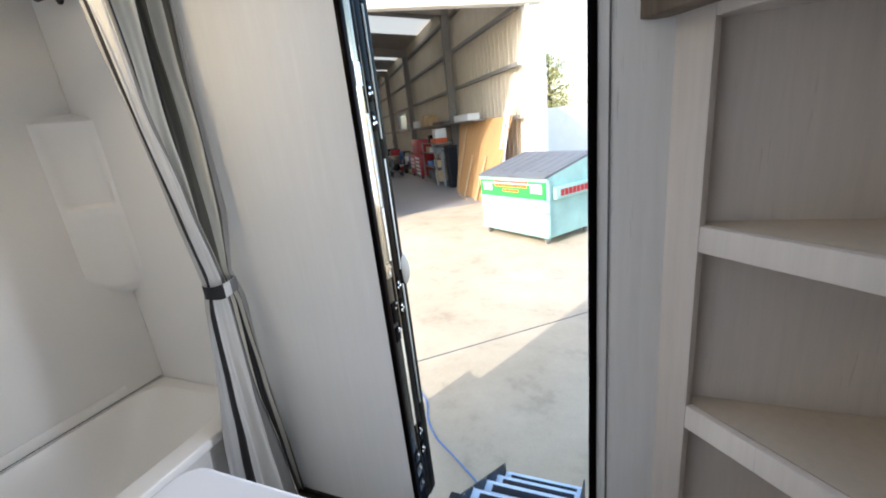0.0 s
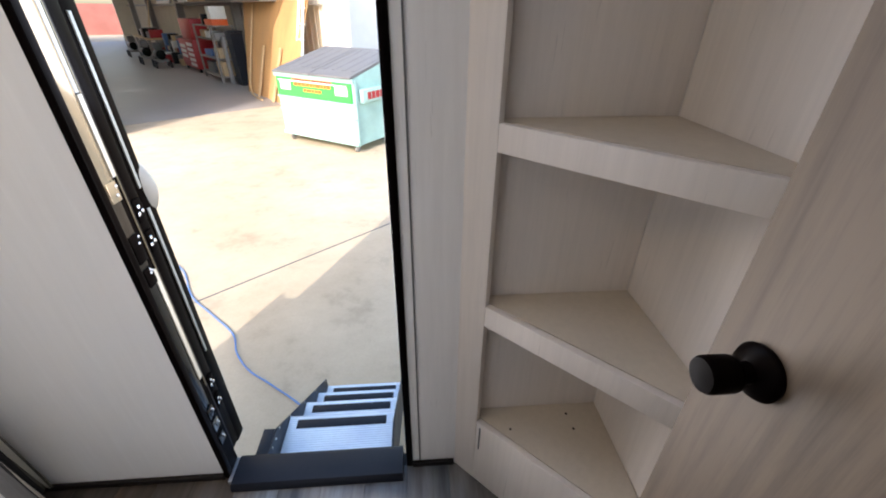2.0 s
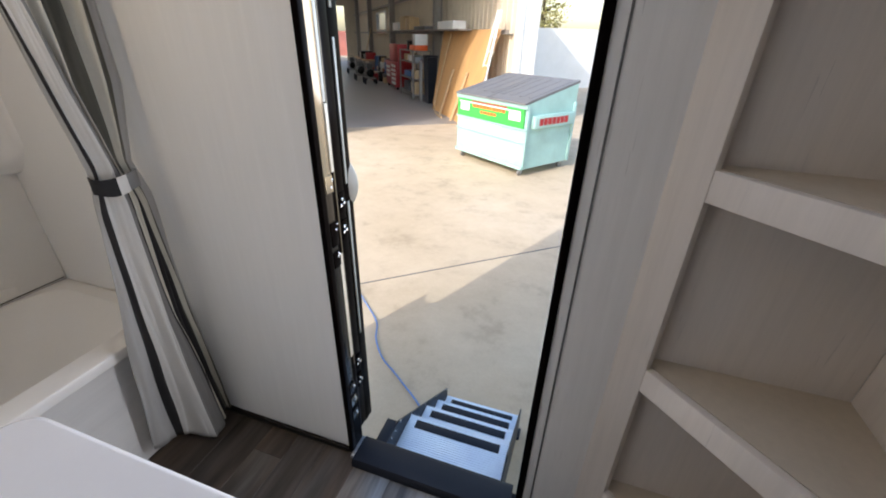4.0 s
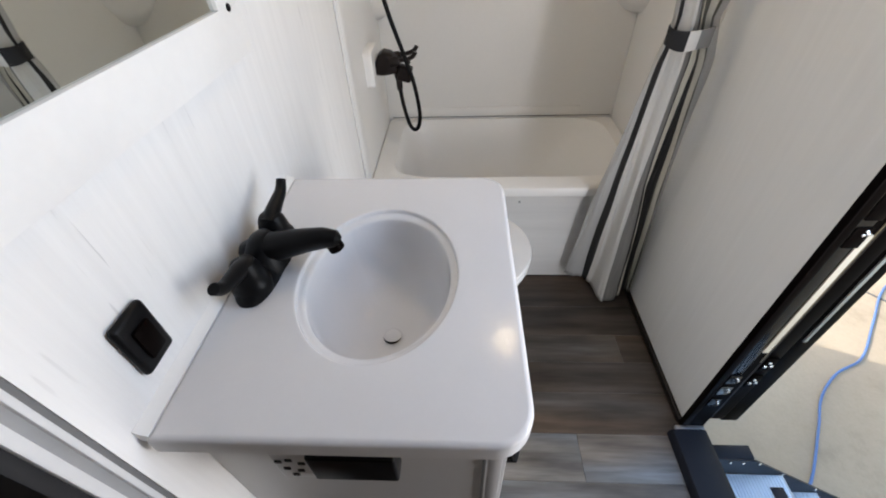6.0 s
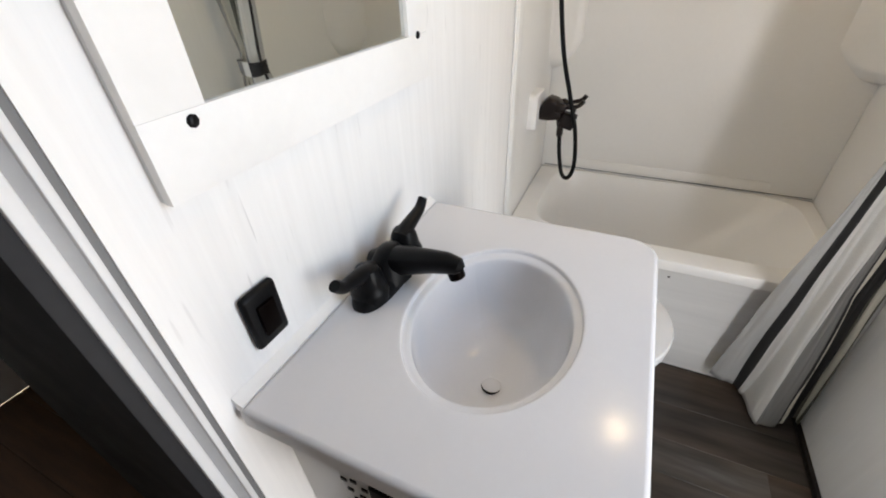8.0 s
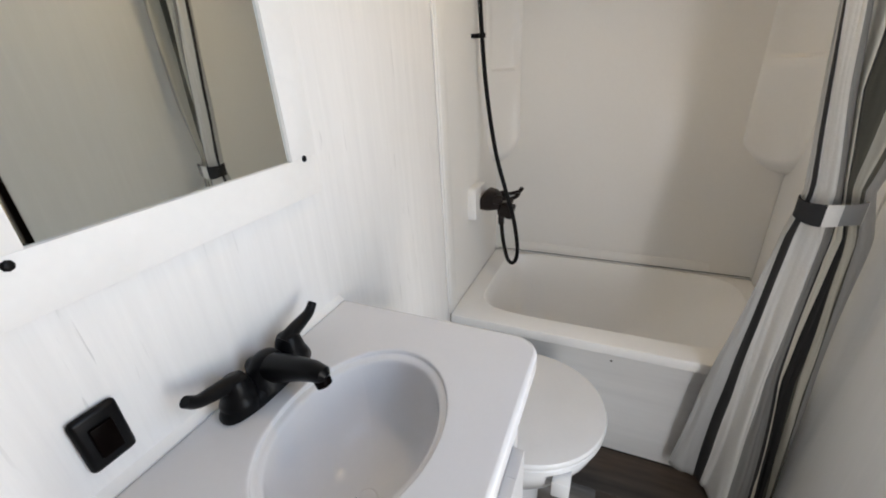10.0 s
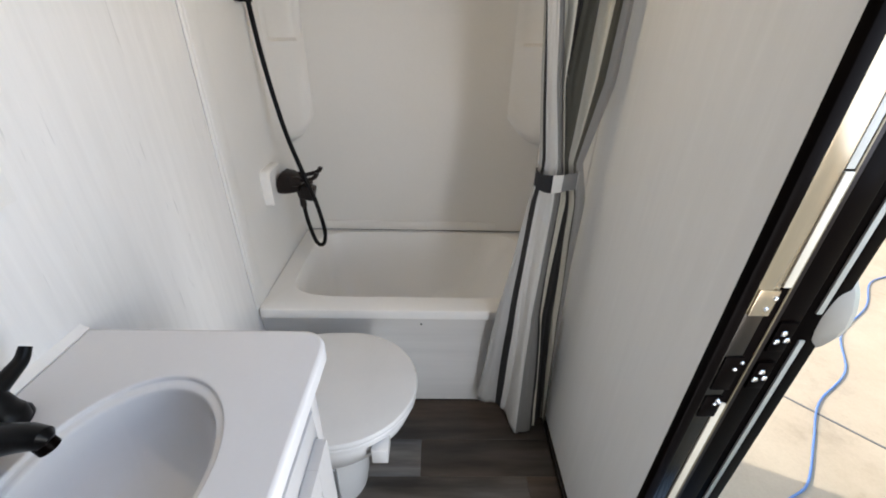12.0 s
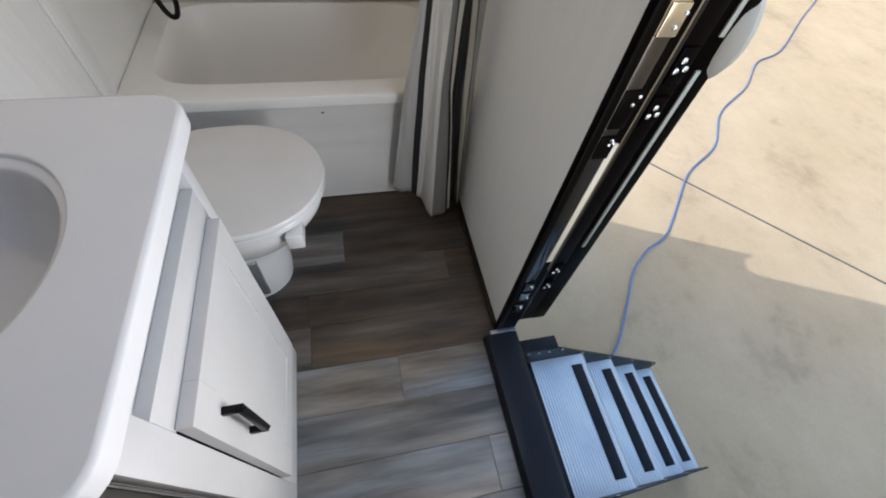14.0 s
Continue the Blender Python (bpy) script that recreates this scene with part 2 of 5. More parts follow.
def rounded(x0, x1, y0, y1, radii, seg=6):
    """A rectangle's plan with a radius for each corner: (x0,y0), (x1,y0), (x1,y1), (x0,y1)."""
    pts = []
    for (cx, cy, a0), r in zip(((x0, y0, 180), (x1, y0, 270), (x1, y1, 0), (x0, y1, 90)), radii):
        if r <= 0:
            pts.append((cx, cy))
            continue
        ox, oy = cx + (r if cx == x0 else -r), cy + (r if cy == y0 else -r)
        for k in range(seg + 1):
            a = radians(a0 + 90 * k / seg)
            pts.append((ox + r * math.cos(a), oy + r * math.sin(a)))
    return pts


# ---- the room: plan ----
W = 1.012            # inner face of the outside wall
BACK = -1.60         # the shower's back wall
RIGHT = 0.76         # the wall behind the corner shelf
CEIL = 1.95
DOOR_L, DOOR_R, DOOR_TOP = -0.402, 0.176, 1.86
GROUND = -0.78
HALL = -1.5

bm = B()
box(bm, BACK - 0.06, RIGHT + 0.06, HALL, 1.06, -0.10, -0.012)
structure("floor", bm, M["dark_base"], "subfloor under grey wood-look vinyl planks", "floor")

bm = B()
box(bm, BACK - 0.06, 0.030, -0.045, 0.0, 0.0, CEIL)
structure("wall_vanity", bm, M["board"], "whitewashed board wall behind the vanity and mirror", "wall")
bm = B()
box(bm, 0.600, RIGHT, -0.045, 0.0, 0.0, CEIL)
box(bm, 0.0302, 0.600, -0.045, 0.0, 1.901, CEIL)
structure("wall_doorway", bm, M["board"], "whitewashed board wall round the inner doorway", "wall")

bm = B()
box(bm, BACK - 0.06, DOOR_L, W, 1.062, -0.02, CEIL)
structure("wall_outside", bm, M["board_grey"], "pale grey board wall beside the open entrance", "wall")
bm = B()
box(bm, DOOR_R, RIGHT + 0.06, W, 1.062, -0.02, CEIL)
structure("wall_pilaster", bm, M["board"], "whitewashed board wall between entrance and shelf", "wall")
bm = B()
box(bm, DOOR_L, DOOR_R, W, 1.062, DOOR_TOP, CEIL)
structure("wall_over_entrance", bm, M["board_grey"], "pale board strip over the entrance", "wall")
bm = B()
box(bm, RIGHT, RIGHT + 0.06, HALL, W, 0.0, CEIL)
structure("wall_right", bm, M["board"], "whitewashed board wall behind the corner shelf", "wall")
bm = B()
box(bm, BACK - 0.06, BACK - 0.012, -0.0, W, 0.0, CEIL)
structure("wall_shower_end", bm, M["outer"], "plain end wall behind the shower surround", "wall")
bm = B()
box(bm, BACK - 0.06, RIGHT + 0.06, HALL, 1.062, CEIL, CEIL + 0.05)
structure("ceiling", bm, M["ceiling"], "plain white ceiling board", "ceiling")
# the hall behind the doorway
bm = B()
box(bm, BACK - 0.06, RIGHT + 0.06, HALL - 0.05, HALL, 0.0, CEIL)
box(bm, BACK - 0.06, BACK, HALL, -0.045, 0.0, CEIL)
structure("wall_hall", bm, M["hall_wall"], "plain pale wall of the dim hall", "wall")
# the trailer's body, below and above the room
bm = B()
box(bm, BACK - 0.08, 3.0, HALL - 0.9, 1.07, CEIL + 0.052, CEIL + 0.32)
box(bm, BACK - 0.08, BACK - 0.062, HALL - 0.9, 1.07, 0.64, CEIL + 0.052)
lip = [(BACK - 0.255, -0.5), (BACK - 0.062, -0.5), (BACK - 0.062, 0.64), (BACK - 0.10, 0.64), (BACK - 0.19, 0.655), (BACK - 0.255, 0.73)]
loft(bm, [[(x, HALL - 0.9, z) for x, z in lip], [(x, 1.07, z) for x, z in lip]])
box(bm, RIGHT + 0.062, 3.0, 1.0, 1.07, -0.5, CEIL + 0.052)
box(bm, BACK - 0.12, 3.0, HALL - 0.9, HALL - 0.84, -0.5, CEIL + 0.052)
structure("trailer_shell", bm, M["outer"], "white gelcoat outer shell of the travel trailer", "trailer body")

# ---- doorway to the hall, entrance frame ----
# dark strip: the shadow line beside the casing, put in as colour
bm = B()
box(bm, 0.0302, 0.0365, -0.045, -0.0015, 0.0, 1.90)
structure("trim_gap", bm, M["gap_shade_grey"], "dark grey strip painting the shaded gap between wall board and door casing", "trim")
bm = B()
box(bm, 0.0367, 0.0435, -0.045, 0.0025, 0.0, 1.90, 0.0015)
box(bm, 0.0545, 0.0655, -0.045, 0.0050, 0.0, 1.90, 0.0020)
structure("trim_doorway", bm, M["casing"], "white stepped door casing beside the vanity", "door trim")
# groove between the casing strips; grey colour paints the step's shade
bm = B()
loft(bm, [[(0.0437, -0.045, z), (0.0543, -0.045, z), (0.0543, -0.0065, z), (0.0500, -0.0055, z), (0.0437, -0.0010, z)] for z in (0.0, 1.90)])
structure("trim_groove", bm, M["groove_shade"], "grey strip sunk between the casing strips, its shade painted in", "door trim")
# jamb edge towards the hall, its shade painted as charcoal
bm = B()
box(bm, 0.0657, 0.0790, -0.30, 0.0020, 0.0, 1.90, 0.001)
structure("trim_hall_liner", bm, M["charcoal"], "dark charcoal strip painting the shaded doorway edge to the dim hall", "door trim")
bm = B()
box(bm, 0.5855, 0.606, -0.060, 0.012, 0.0, 1.88)
structure("trim_doorway_hinge", bm, M["trim"], "white door jamb on the hinge side", "door trim")

# entrance frame: black flange on the wall, metal jamb, hinge plates
bm = B()
for x0, x1 in ((DOOR_L - 0.012, DOOR_L + 0.006), (DOOR_R - 0.006, DOOR_R + 0.014)):
    box(bm, x0, x1, W - 0.007, W + 0.012, 0.0, DOOR_TOP + 0.01, 0.0025)
box(bm, DOOR_L - 0.012, DOOR_R + 0.014, W - 0.007, W + 0.012, DOOR_TOP, DOOR_TOP + 0.02, 0.0025)
structure("entrance_flange", bm, M["black_gloss"], "black metal flange round the entrance opening", "door frame")
bm = B()
box(bm, DOOR_L - 0.004, DOOR_L + 0.003, W + 0.012, 1.072, 0.004, DOOR_TOP)
jamb = structure("entrance_jamb", bm, M["black_gloss"], "black metal door jamb with bright inset strips", "door frame")
# the jamb face: sunlit ground's reflection painted tan above, shaded ground's dark below
for y0, y1, z0, z1, key, lab in ((1.0225, 1.0545, 0.9565, DOOR_TOP - 0.03, "jamb_face", "polished metal face, tan reflection painted in"), (1.0225, 1.0515, 0.30, 0.9555, "jamb_low", "polished metal face, dark reflection painted in"), (1.0185, 1.0205, 0.05, DOOR_TOP - 0.03, "jamb_metal", "thin bright bead"),
                                 (1.0560, 1.0675, 1.003, 1.165, "jamb_cream", "cream weather strip"), (1.0560, 1.0665, 1.168, 1.43, "jamb_pale", "greyish weather strip"), (1.0520, 1.0655, 0.405, 0.772, "jamb_cream", "cream weather strip"),
                                 (1.0685, 1.0715, 0.36, 1.60, "jamb_tan", "thin tan edge")):
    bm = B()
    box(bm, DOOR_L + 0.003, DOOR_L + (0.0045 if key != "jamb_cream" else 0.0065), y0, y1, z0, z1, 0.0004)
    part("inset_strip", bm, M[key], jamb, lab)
bm = B()
box(bm, DOOR_R - 0.003, DOOR_R + 0.006, W + 0.012, 1.085, 0.004, DOOR_TOP)
structure("entrance_jamb_latch", bm, M["black_gloss"], "black metal door jamb on the latch side", "door frame")

# baseboards: thin black strips
bm = B()
box(bm, -1.04, DOOR_L - 0.012, W - 0.012, W - 0.0005, 0.0, 0.022, 0.002)
structure("baseboard", bm, M["dark_base"], "narrow black base strip along the outside wall", "baseboard")
bm = B()
box(bm, DOOR_R + 0.014, 0.325, W - 0.012, W - 0.0005, 0.0, 0.022, 0.002)
structure("baseboard_short", bm, M["dark_base"], "narrow black base strip beside the shelf", "baseboard")
# a pale seam strip on the pilaster
bm = B()
box(bm, 0.212, 0.216, W - 0.003, W - 0.0003, 0.022, 1.9)
structure("trim_pilaster", bm, M["caulk"], "thin dark seam in the board beside the entrance", "trim")

# black sill over the threshold
bm = B()
prof = [(0.958, 0.0), (0.960, 0.018), (0.968, 0.028), (1.05, 0.030), (1.066, 0.022), (1.078, -0.05), (1.066, -0.05), (1.0, -0.008)]
loft(bm, [[(DOOR_L + 0.024, y, z) for y, z in prof], [(DOOR_R - 0.018, y, z) for y, z in prof]])
sill = structure("threshold", bm, M["rubber"], "worn black rubber sill across the entrance", "threshold", smooth=35)
bm = B()
box(bm, DOOR_L + 0.004, DOOR_L + 0.0235, 0.985, 1.070, -0.008, 0.012, 0.002)
part("corner_plate", bm, M["alu"], sill, "small bare aluminium corner plate")


def screw_head(bm, at, normal, r=0.004):
    turned(bm, [(r, 0.0), (r, 0.001), (r * 0.7, 0.0025), (r * 0.2, 0.003)], at, normal, 8)


# the entrance door, swung right back against the outer wall: its hinge edge shows
entry = thing("entrance_door", (DOOR_L - 0.03, 1.12, 0.03), "black-edged entrance door folded back against the outer wall", "door")
bm = B()
box(bm, DOOR_L - 0.60, DOOR_L - 0.034, 1.088, 1.128, 0.03, DOOR_TOP - 0.02, 0.004)
panel = part("door_panel", bm, M["outer"], entry, "white fibreglass door panel")
bm = B()
box(bm, DOOR_L - 0.034, DOOR_L - 0.006, 1.078, 1.124, 0.035, DOOR_TOP - 0.02, 0.003)
edge = part("edge_frame", bm, M["black_gloss"], entry, "glossy black edge frame with hinges")
bm = B()
box(bm, DOOR_L - 0.006, DOOR_L - 0.0025, 1.078, 1.085, 0.05, DOOR_TOP - 0.05)
part("edge_lip", bm, M["bronze"], edge, "dark bronze lip")
bm = B()
box(bm, DOOR_L - 0.05, DOOR_L - 0.018, 1.136, 1.186, 0.0, DOOR_TOP - 0.02, 0.004)
box(bm, DOOR_L - 0.60, DOOR_L - 0.05, 1.146, 1.172, 0.0, 0.08, 0.003)
screen = part("screen_frame", bm, M["black_gloss"], entry, "black frame of the screen door")
for z0, z1 in ((0.42, 0.89), (0.942, 1.30), (1.36, 1.72)):
    bm = B()
    box(bm, DOOR_L - 0.018, DOOR_L - 0.014, 1.1485, 1.1575, z0, z1, 0.001)
    part("channel", bm, M["jamb_pale"], screen, "pale metal channel")
for z in (0.259, 0.339, 0.828, 0.907, 1.41, 1.49):
    bm = B()
    box(bm, DOOR_L - 0.006, DOOR_L - 0.0015, 1.090, 1.118, z - 0.028, z + 0.028, 0.0015)
    leaf = part("hinge_leaf", bm, M["black_gloss"], entry)
    for dy, dz in ((-0.007, -0.007), (0.007, -0.004), (-0.002, 0.009)):
        bm = B()
        screw_head(bm, (DOOR_L - 0.0015, 1.104 + dy, z + dz), (1, 0, 0), 0.0052)
        part("bolt", bm, M["chrome"], leaf, "bright steel hinge bolt")
for z0, z1, key, screws in ((0.955, 0.998, "jamb_face", ((1.052, 0.986), (1.046, 0.968))), (0.806, 0.876, "black_gloss", ((1.053, 0.866), (1.047, 0.852))), (0.742, 0.790, "black_gloss", ((1.046, 0.783), (1.051, 0.777), (1.044, 0.774))),
                            (0.262, 0.300, "jamb_low", ((1.046, 0.288), (1.052, 0.279))), (0.205, 0.245, "jamb_metal", ((1.047, 0.233), (1.052, 0.222))), (0.140, 0.180, "jamb_low", ((1.046, 0.168), (1.051, 0.157))), (1.50, 1.56, "alu", ((1.050, 1.545), (1.046, 1.52)))):
    bm = B()
    box(bm, DOOR_L + 0.0046, DOOR_L + 0.0075, 1.026, 1.0555, z0, z1, 0.001)
    plate = solid("hinge_plate", bm, M[key], "small bare metal hinge plate on the metal jamb" if key != "black_gloss" else "small black hinge plate on the metal jamb", "hinge plate", "hinge plates on the jamb")
    for y, z in screws:
        bm = B()
        screw_head(bm, (DOOR_L + 0.0075, y, z), (1, 0, 0), 0.0036)
        part("bolt", bm, M["chrome"], plate, "small bright screw")
# rounded pale grab handle on the outer wall beside the door
bm = B()
turned(bm, [(0.030, -0.020), (0.070, -0.014), (0.092, -0.002), (0.100, 0.014), (0.094, 0.028), (0.068, 0.040), (0.025, 0.045)], (DOOR_L - 0.10, 1.172, 0.93), (0, 1, 0), 24)
part("bulge", bm, M["bulge"], entry, "rounded pale grey bulge on the folded door")

# ---- corner shelf ----
S2 = math.sqrt(0.5)
FACE0 = Vector((0.328, W - 0.002))            # where the face frame meets the outside wall
FDIR = Vector((S2, -S2))                      # along the face, away from that wall
FNORM = Vector((-S2, -S2))                    # towards the room
FLEN = (RIGHT - FACE0.x) / S2


def face_box(bm, s0, s1, z0, z1, d0, d1, bevel=0.0015):
    """A box on the diagonal face: along it, in height, and out from it."""
    turn = Matrix.Translation((FACE0.x, FACE0.y, 0)) @ Matrix.Rotation(radians(-45), 4, "Z")
    return box(bm, s0, s1, -d1, -d0, z0, z1, bevel, 2, turn)


shelf = thing("corner_shelf", (0.62, 0.86, 0.0), "whitewashed corner shelf with empty open niches", "corner shelf")
OPEN = ((0.280, 0.643), (0.703, 1.074), (1.128, 1.505))
bm = B()
face_box(bm, 0.0, 0.076, 0.0, 1.56, -0.018, 0.0)
part("stile", bm, M["shelf"], shelf)
bm = B()
face_box(bm, FLEN - 0.085, FLEN, 0.0, 1.56, -0.018, 0.0)
part("stile", bm, M["shelf"], shelf)
for z0, z1 in ((0.643, 0.703), (1.074, 1.128), (1.505, 1.56)):
    bm = B()
    face_box(bm, 0.0762, FLEN - 0.0852, z0, z1, -0.018, -0.0006)
    part("rail", bm, M["shelf"], shelf)
bm = B()
face_box(bm, 0.0762, FLEN - 0.0852, 0.0, 0.280, -0.018, -0.0006)
part("kick_panel", bm, M["shelf"], shelf)
bm = B()
face_box(bm, 0.088, 0.092, 0.165, 0.262, -0.001, 0.002, 0.0005)
part("latch_slot", bm, M["caulk"], shelf, "narrow dark slot in the kick panel")
INNER = 0.019
for z0, z1 in OPEN:
    a, b = FACE0 + FDIR * 0.03 - FNORM * INNER, FACE0 + FDIR * (FLEN - 0.03) - FNORM * INNER
    bm = B()
    prism(bm, [(a.x, a.y), (b.x, b.y), (RIGHT - 0.012, b.y + 0.02), (RIGHT - 0.012, W - 0.012), (a.x + 0.02, W - 0.012)], z0 - 0.016, z0 + 0.0005)
    part("shelf_board", bm, M["shelf_tan"], shelf, "pale tan shelf board")
bm = B()
prism(bm, [(a.x, a.y), (b.x, b.y), (RIGHT - 0.012, b.y + 0.02), (RIGHT - 0.012, W - 0.012), (a.x + 0.02, W - 0.012)], 1.506, 1.52)
part("shelf_top", bm, M["shelf"], shelf)
bm = B()
box(bm, FACE0.x + 0.05, RIGHT - 0.012, W - 0.011, W - 0.0005, 0.2, 1.52)
part("back_panel", bm, M["shelf"], shelf, "greyish back panel")
bm = B()
box(bm, RIGHT - 0.011, RIGHT - 0.0005, 0.63, W - 0.0112, 0.2, 1.52)
part("side_panel", bm, M["shelf"], shelf)
for x, y in ((0.475, 0.925), (0.650, 0.965), (0.655, 0.915)):
    bm = B()
    screw_head(bm, (x, y, 0.2805), (0, 0, 1), 0.0035)
    part("screw", bm, M["black"], shelf, "small dark screw head")

# overhead box above the shelf
bm = B()
face_box(bm, -0.03, FLEN + 0.02, 1.525, CEIL - 0.002, 0.001, 0.06, 0.003)
solid("overhead_cabinet", bm, M["door_board"], "brownish-grey overhead cabinet box above the corner shelf", "overhead cabinet")

# ---- inner door, standing open ----
idoor = thing("bathroom_door", (0.575, 0.02, 0.01), "brownish-grey wood-grain bathroom door standing open, black knob", "door")
bm = B()
box(bm, 0.557, 0.585, 0.014, 0.536, 0.012, 1.86, 0.002)
part("door_panel", bm, M["door_board"], idoor)
for side, x in ((-1, 0.557), (1, 0.585)):
    bm = B()
    turned(bm, [(0.0285, 0.0), (0.0295, 0.004), (0.026, 0.009), (0.013, 0.013), (0.010, 0.014)], (x, 0.474, 1.003), (side, 0, 0), 28)
    rosette = part("rosette", bm, M["black_gloss"], idoor, "round black rosette")
    bm = B()
    turned(bm, [(0.011, 0.013), (0.0105, 0.023), (0.0175, 0.029), (0.0190, 0.034), (0.0190, 0.057), (0.0170, 0.061), (0.004, 0.062)], (x, 0.474, 1.003), (side, 0, 0), 28)
    part("knob", bm, M["black_gloss"], rosette, "black barrel-shaped door knob")

# ---- mirror on its board ----
MX0, MX1, MZ0, MZ1 = -0.417, -0.076, 1.142, 1.70
mirror = thing("mirror_cabinet", (-0.26, 0.01, 1.07), "mirror set in a white board with black screws", "mirror")
bm = B()
box(bm, -0.474, -0.019, 0.0, 0.006, 1.079, MZ1 + 0.058)
board = part("backing", bm, M["trim"], mirror, "white backing board", smooth=None)
for q in ((-0.475, -0.018, 1.078, MZ0), (-0.475, -0.018, MZ1, MZ1 + 0.06), (-0.475, MX0, MZ0, MZ1), (MX1, -0.018, MZ0, MZ1)):
    bm = B()
    box(bm, q[0], q[1], 0.0062, 0.016, q[2], q[3], 0.0006)
    part("frame_board", bm, M["mirror_board"], mirror)
bm = B()
box(bm, MX0, MX1, 0.006, 0.0105, MZ0, MZ1, 0.0008)
part("mirror_glass", bm, M["mirror"], mirror, "clear mirror glass", smooth=None)
for x, z in ((-0.060, 1.133), (-0.444, 1.141), (-0.060, 1.725), (-0.444, 1.725)):
    bm = B()
    screw_head(bm, (x, 0.016, z), (0, 1, 0), 0.0055)
    part("screw", bm, M["black"], board, "black screw cap")

# black switch plate
switch = thing("light_switch", (-0.07, 0.0, 0.91), "black rocker switch plate on whitewashed wall", "switch")
bm = B()
box(bm, -0.085, -0.038, 0.0, 0.011, 0.882, 0.956, 0.006, 3)
part("plate", bm, M["black"], switch)
bm = B()
box(bm, -0.073, -0.050, 0.011, 0.0155, 0.898, 0.939, 0.002)
part("rocker", bm, M["black_gloss"], switch)

# ---- vanity ----
TOP = 0.846
vanity = thing("vanity", (-0.25, 0.2, 0.0), "white bathroom vanity cabinet with black bar handle", "vanity cabinet")
bm = B()
box(bm, -0.430, -0.414, 0.001, 0.3695, 0.0, TOP - 0.031)
part("side_panel", bm, M["cabinet"], vanity)
bm = B()
box(bm, -0.044, -0.028, 0.001, 0.3695, 0.0, TOP - 0.031)
part("side_panel", bm, M["cabinet"], vanity)
bm = B()
box(bm, -0.0275, -0.0255, 0.362, 0.366, 0.01, TOP - 0.045)
part("side_groove", bm, M["caulk"], vanity, "thin shadow groove in the side panel")
bm = B()
box(bm, -0.430, -0.405, 0.370, 0.388, 0.0, TOP - 0.031, 0.001)
part("stile", bm, M["cabinet"], vanity)
bm = B()
box(bm, -0.080, -0.028, 0.370, 0.388, 0.0, TOP - 0.031, 0.001)
part("stile", bm, M["cabinet"], vanity)
for z0, z1 in ((0.0, 0.165), (0.676, 0.738), (0.790, TOP - 0.031)):
    bm = B()
    box(bm, -0.4048, -0.0802, 0.370, 0.388, z0, z1, 0.001)
    part("rail", bm, M["cabinet"], vanity)
bm = B()
box(bm, -0.4135, -0.0445, 0.350, 0.3695, 0.70, TOP - 0.032)
part("false_front", bm, M["trim"], vanity, "recessed blank panel under the top")
# framed door: stiles, rails and a sunk panel in one leaf
bm = B()
dx0, dx1, dz0, dz1, fw = -0.392, -0.082, 0.158, 0.684, 0.055
for a in ((dx0, dx0 + fw, dz0, dz1), (dx1 - fw, dx1, dz0, dz1), (dx0 + fw, dx1 - fw, dz0, dz0 + fw), (dx0 + fw, dx1 - fw, dz1 - fw, dz1)):
    box(bm, a[0], a[1], 0.3885, 0.408, a[2], a[3], 0.0008)
box(bm, dx0 + fw - 0.001, dx1 - fw + 0.001, 0.390, 0.4045, dz0 + fw - 0.001, dz1 - fw + 0.001)
cdoor = part("door", bm, M["cabinet"], vanity, "white framed cabinet door", smooth=None)
bm = B()
tube(bm, [(-0.118, 0.408, 0.600), (-0.118, 0.434, 0.600), (-0.118, 0.434, 0.472), (-0.118, 0.408, 0.472)], 0.0055, 4)
for z in (0.600, 0.472):
    box(bm, -0.1235, -0.1125, 0.4075, 0.4345, z - 0.0055, z + 0.0055, 0.001)
box(bm, -0.1235, -0.1125, 0.427, 0.436, 0.4665, 0.6055, 0.0012)
part("handle", bm, M["black"], cdoor, "black square bar handle")

# black outlet box on the vanity's side, with a pale speckled plug plate
outlet = thing("outlet_box", (-0.01, 0.18, 0.72), "black outlet box with pale socket plate under the counter", "outlet")
bm = B()
box(bm, -0.0278, 0.000, 0.152, 0.258, 0.706, 0.772, 0.004, 3)
part("housing", bm, M["black"], outlet)
bm = B()
box(bm, -0.0278, -0.006, 0.106, 0.1515, 0.694, 0.768, 0.003)
plate = part("socket_plate", bm, M["trim"], outlet, "pale socket plate")
for y, z in ((0.114, 0.748), (0.128, 0.753), (0.142, 0.744), (0.120, 0.728), (0.136, 0.722), (0.126, 0.708)):
    bm = B()
    box(bm, -0.006, -0.0045, y - 0.004, y + 0.004, z - 0.003, z + 0.003)
    part("slot", bm, M["black"], plate, "dark socket slot")

# ---- countertop with moulded basin ----
SINK = (-0.229, 0.216)
SRX, SRY = 0.1490, 0.1130
ctop = thing("countertop", (-0.246, 0.21, TOP - 0.031), "glossy white cast countertop with moulded oval basin", "countertop")
bm = B()


def counter_plan(inset):
    """The slab's outline, drawn in by an inset; its front corners are rounded."""
    return rounded(-0.482 + inset, 0.012 - inset, 0.012 + inset, 0.412 - inset, (0.0, 0.0, 0.045 - inset, 0.045 - inset), 7)


outline = counter_plan(0.0)
# spokes from the basin's centre: an even fan, and one through every point of the outline
angles = []
for a in sorted([2 * math.pi * i / 72 for i in range(72)] + [math.atan2(q[1] - SINK[1], q[0] - SINK[0]) % (2 * math.pi) for q in outline]):
    if not angles or a - angles[-1] > 0.0015:
        angles.append(a)
n = len(angles)


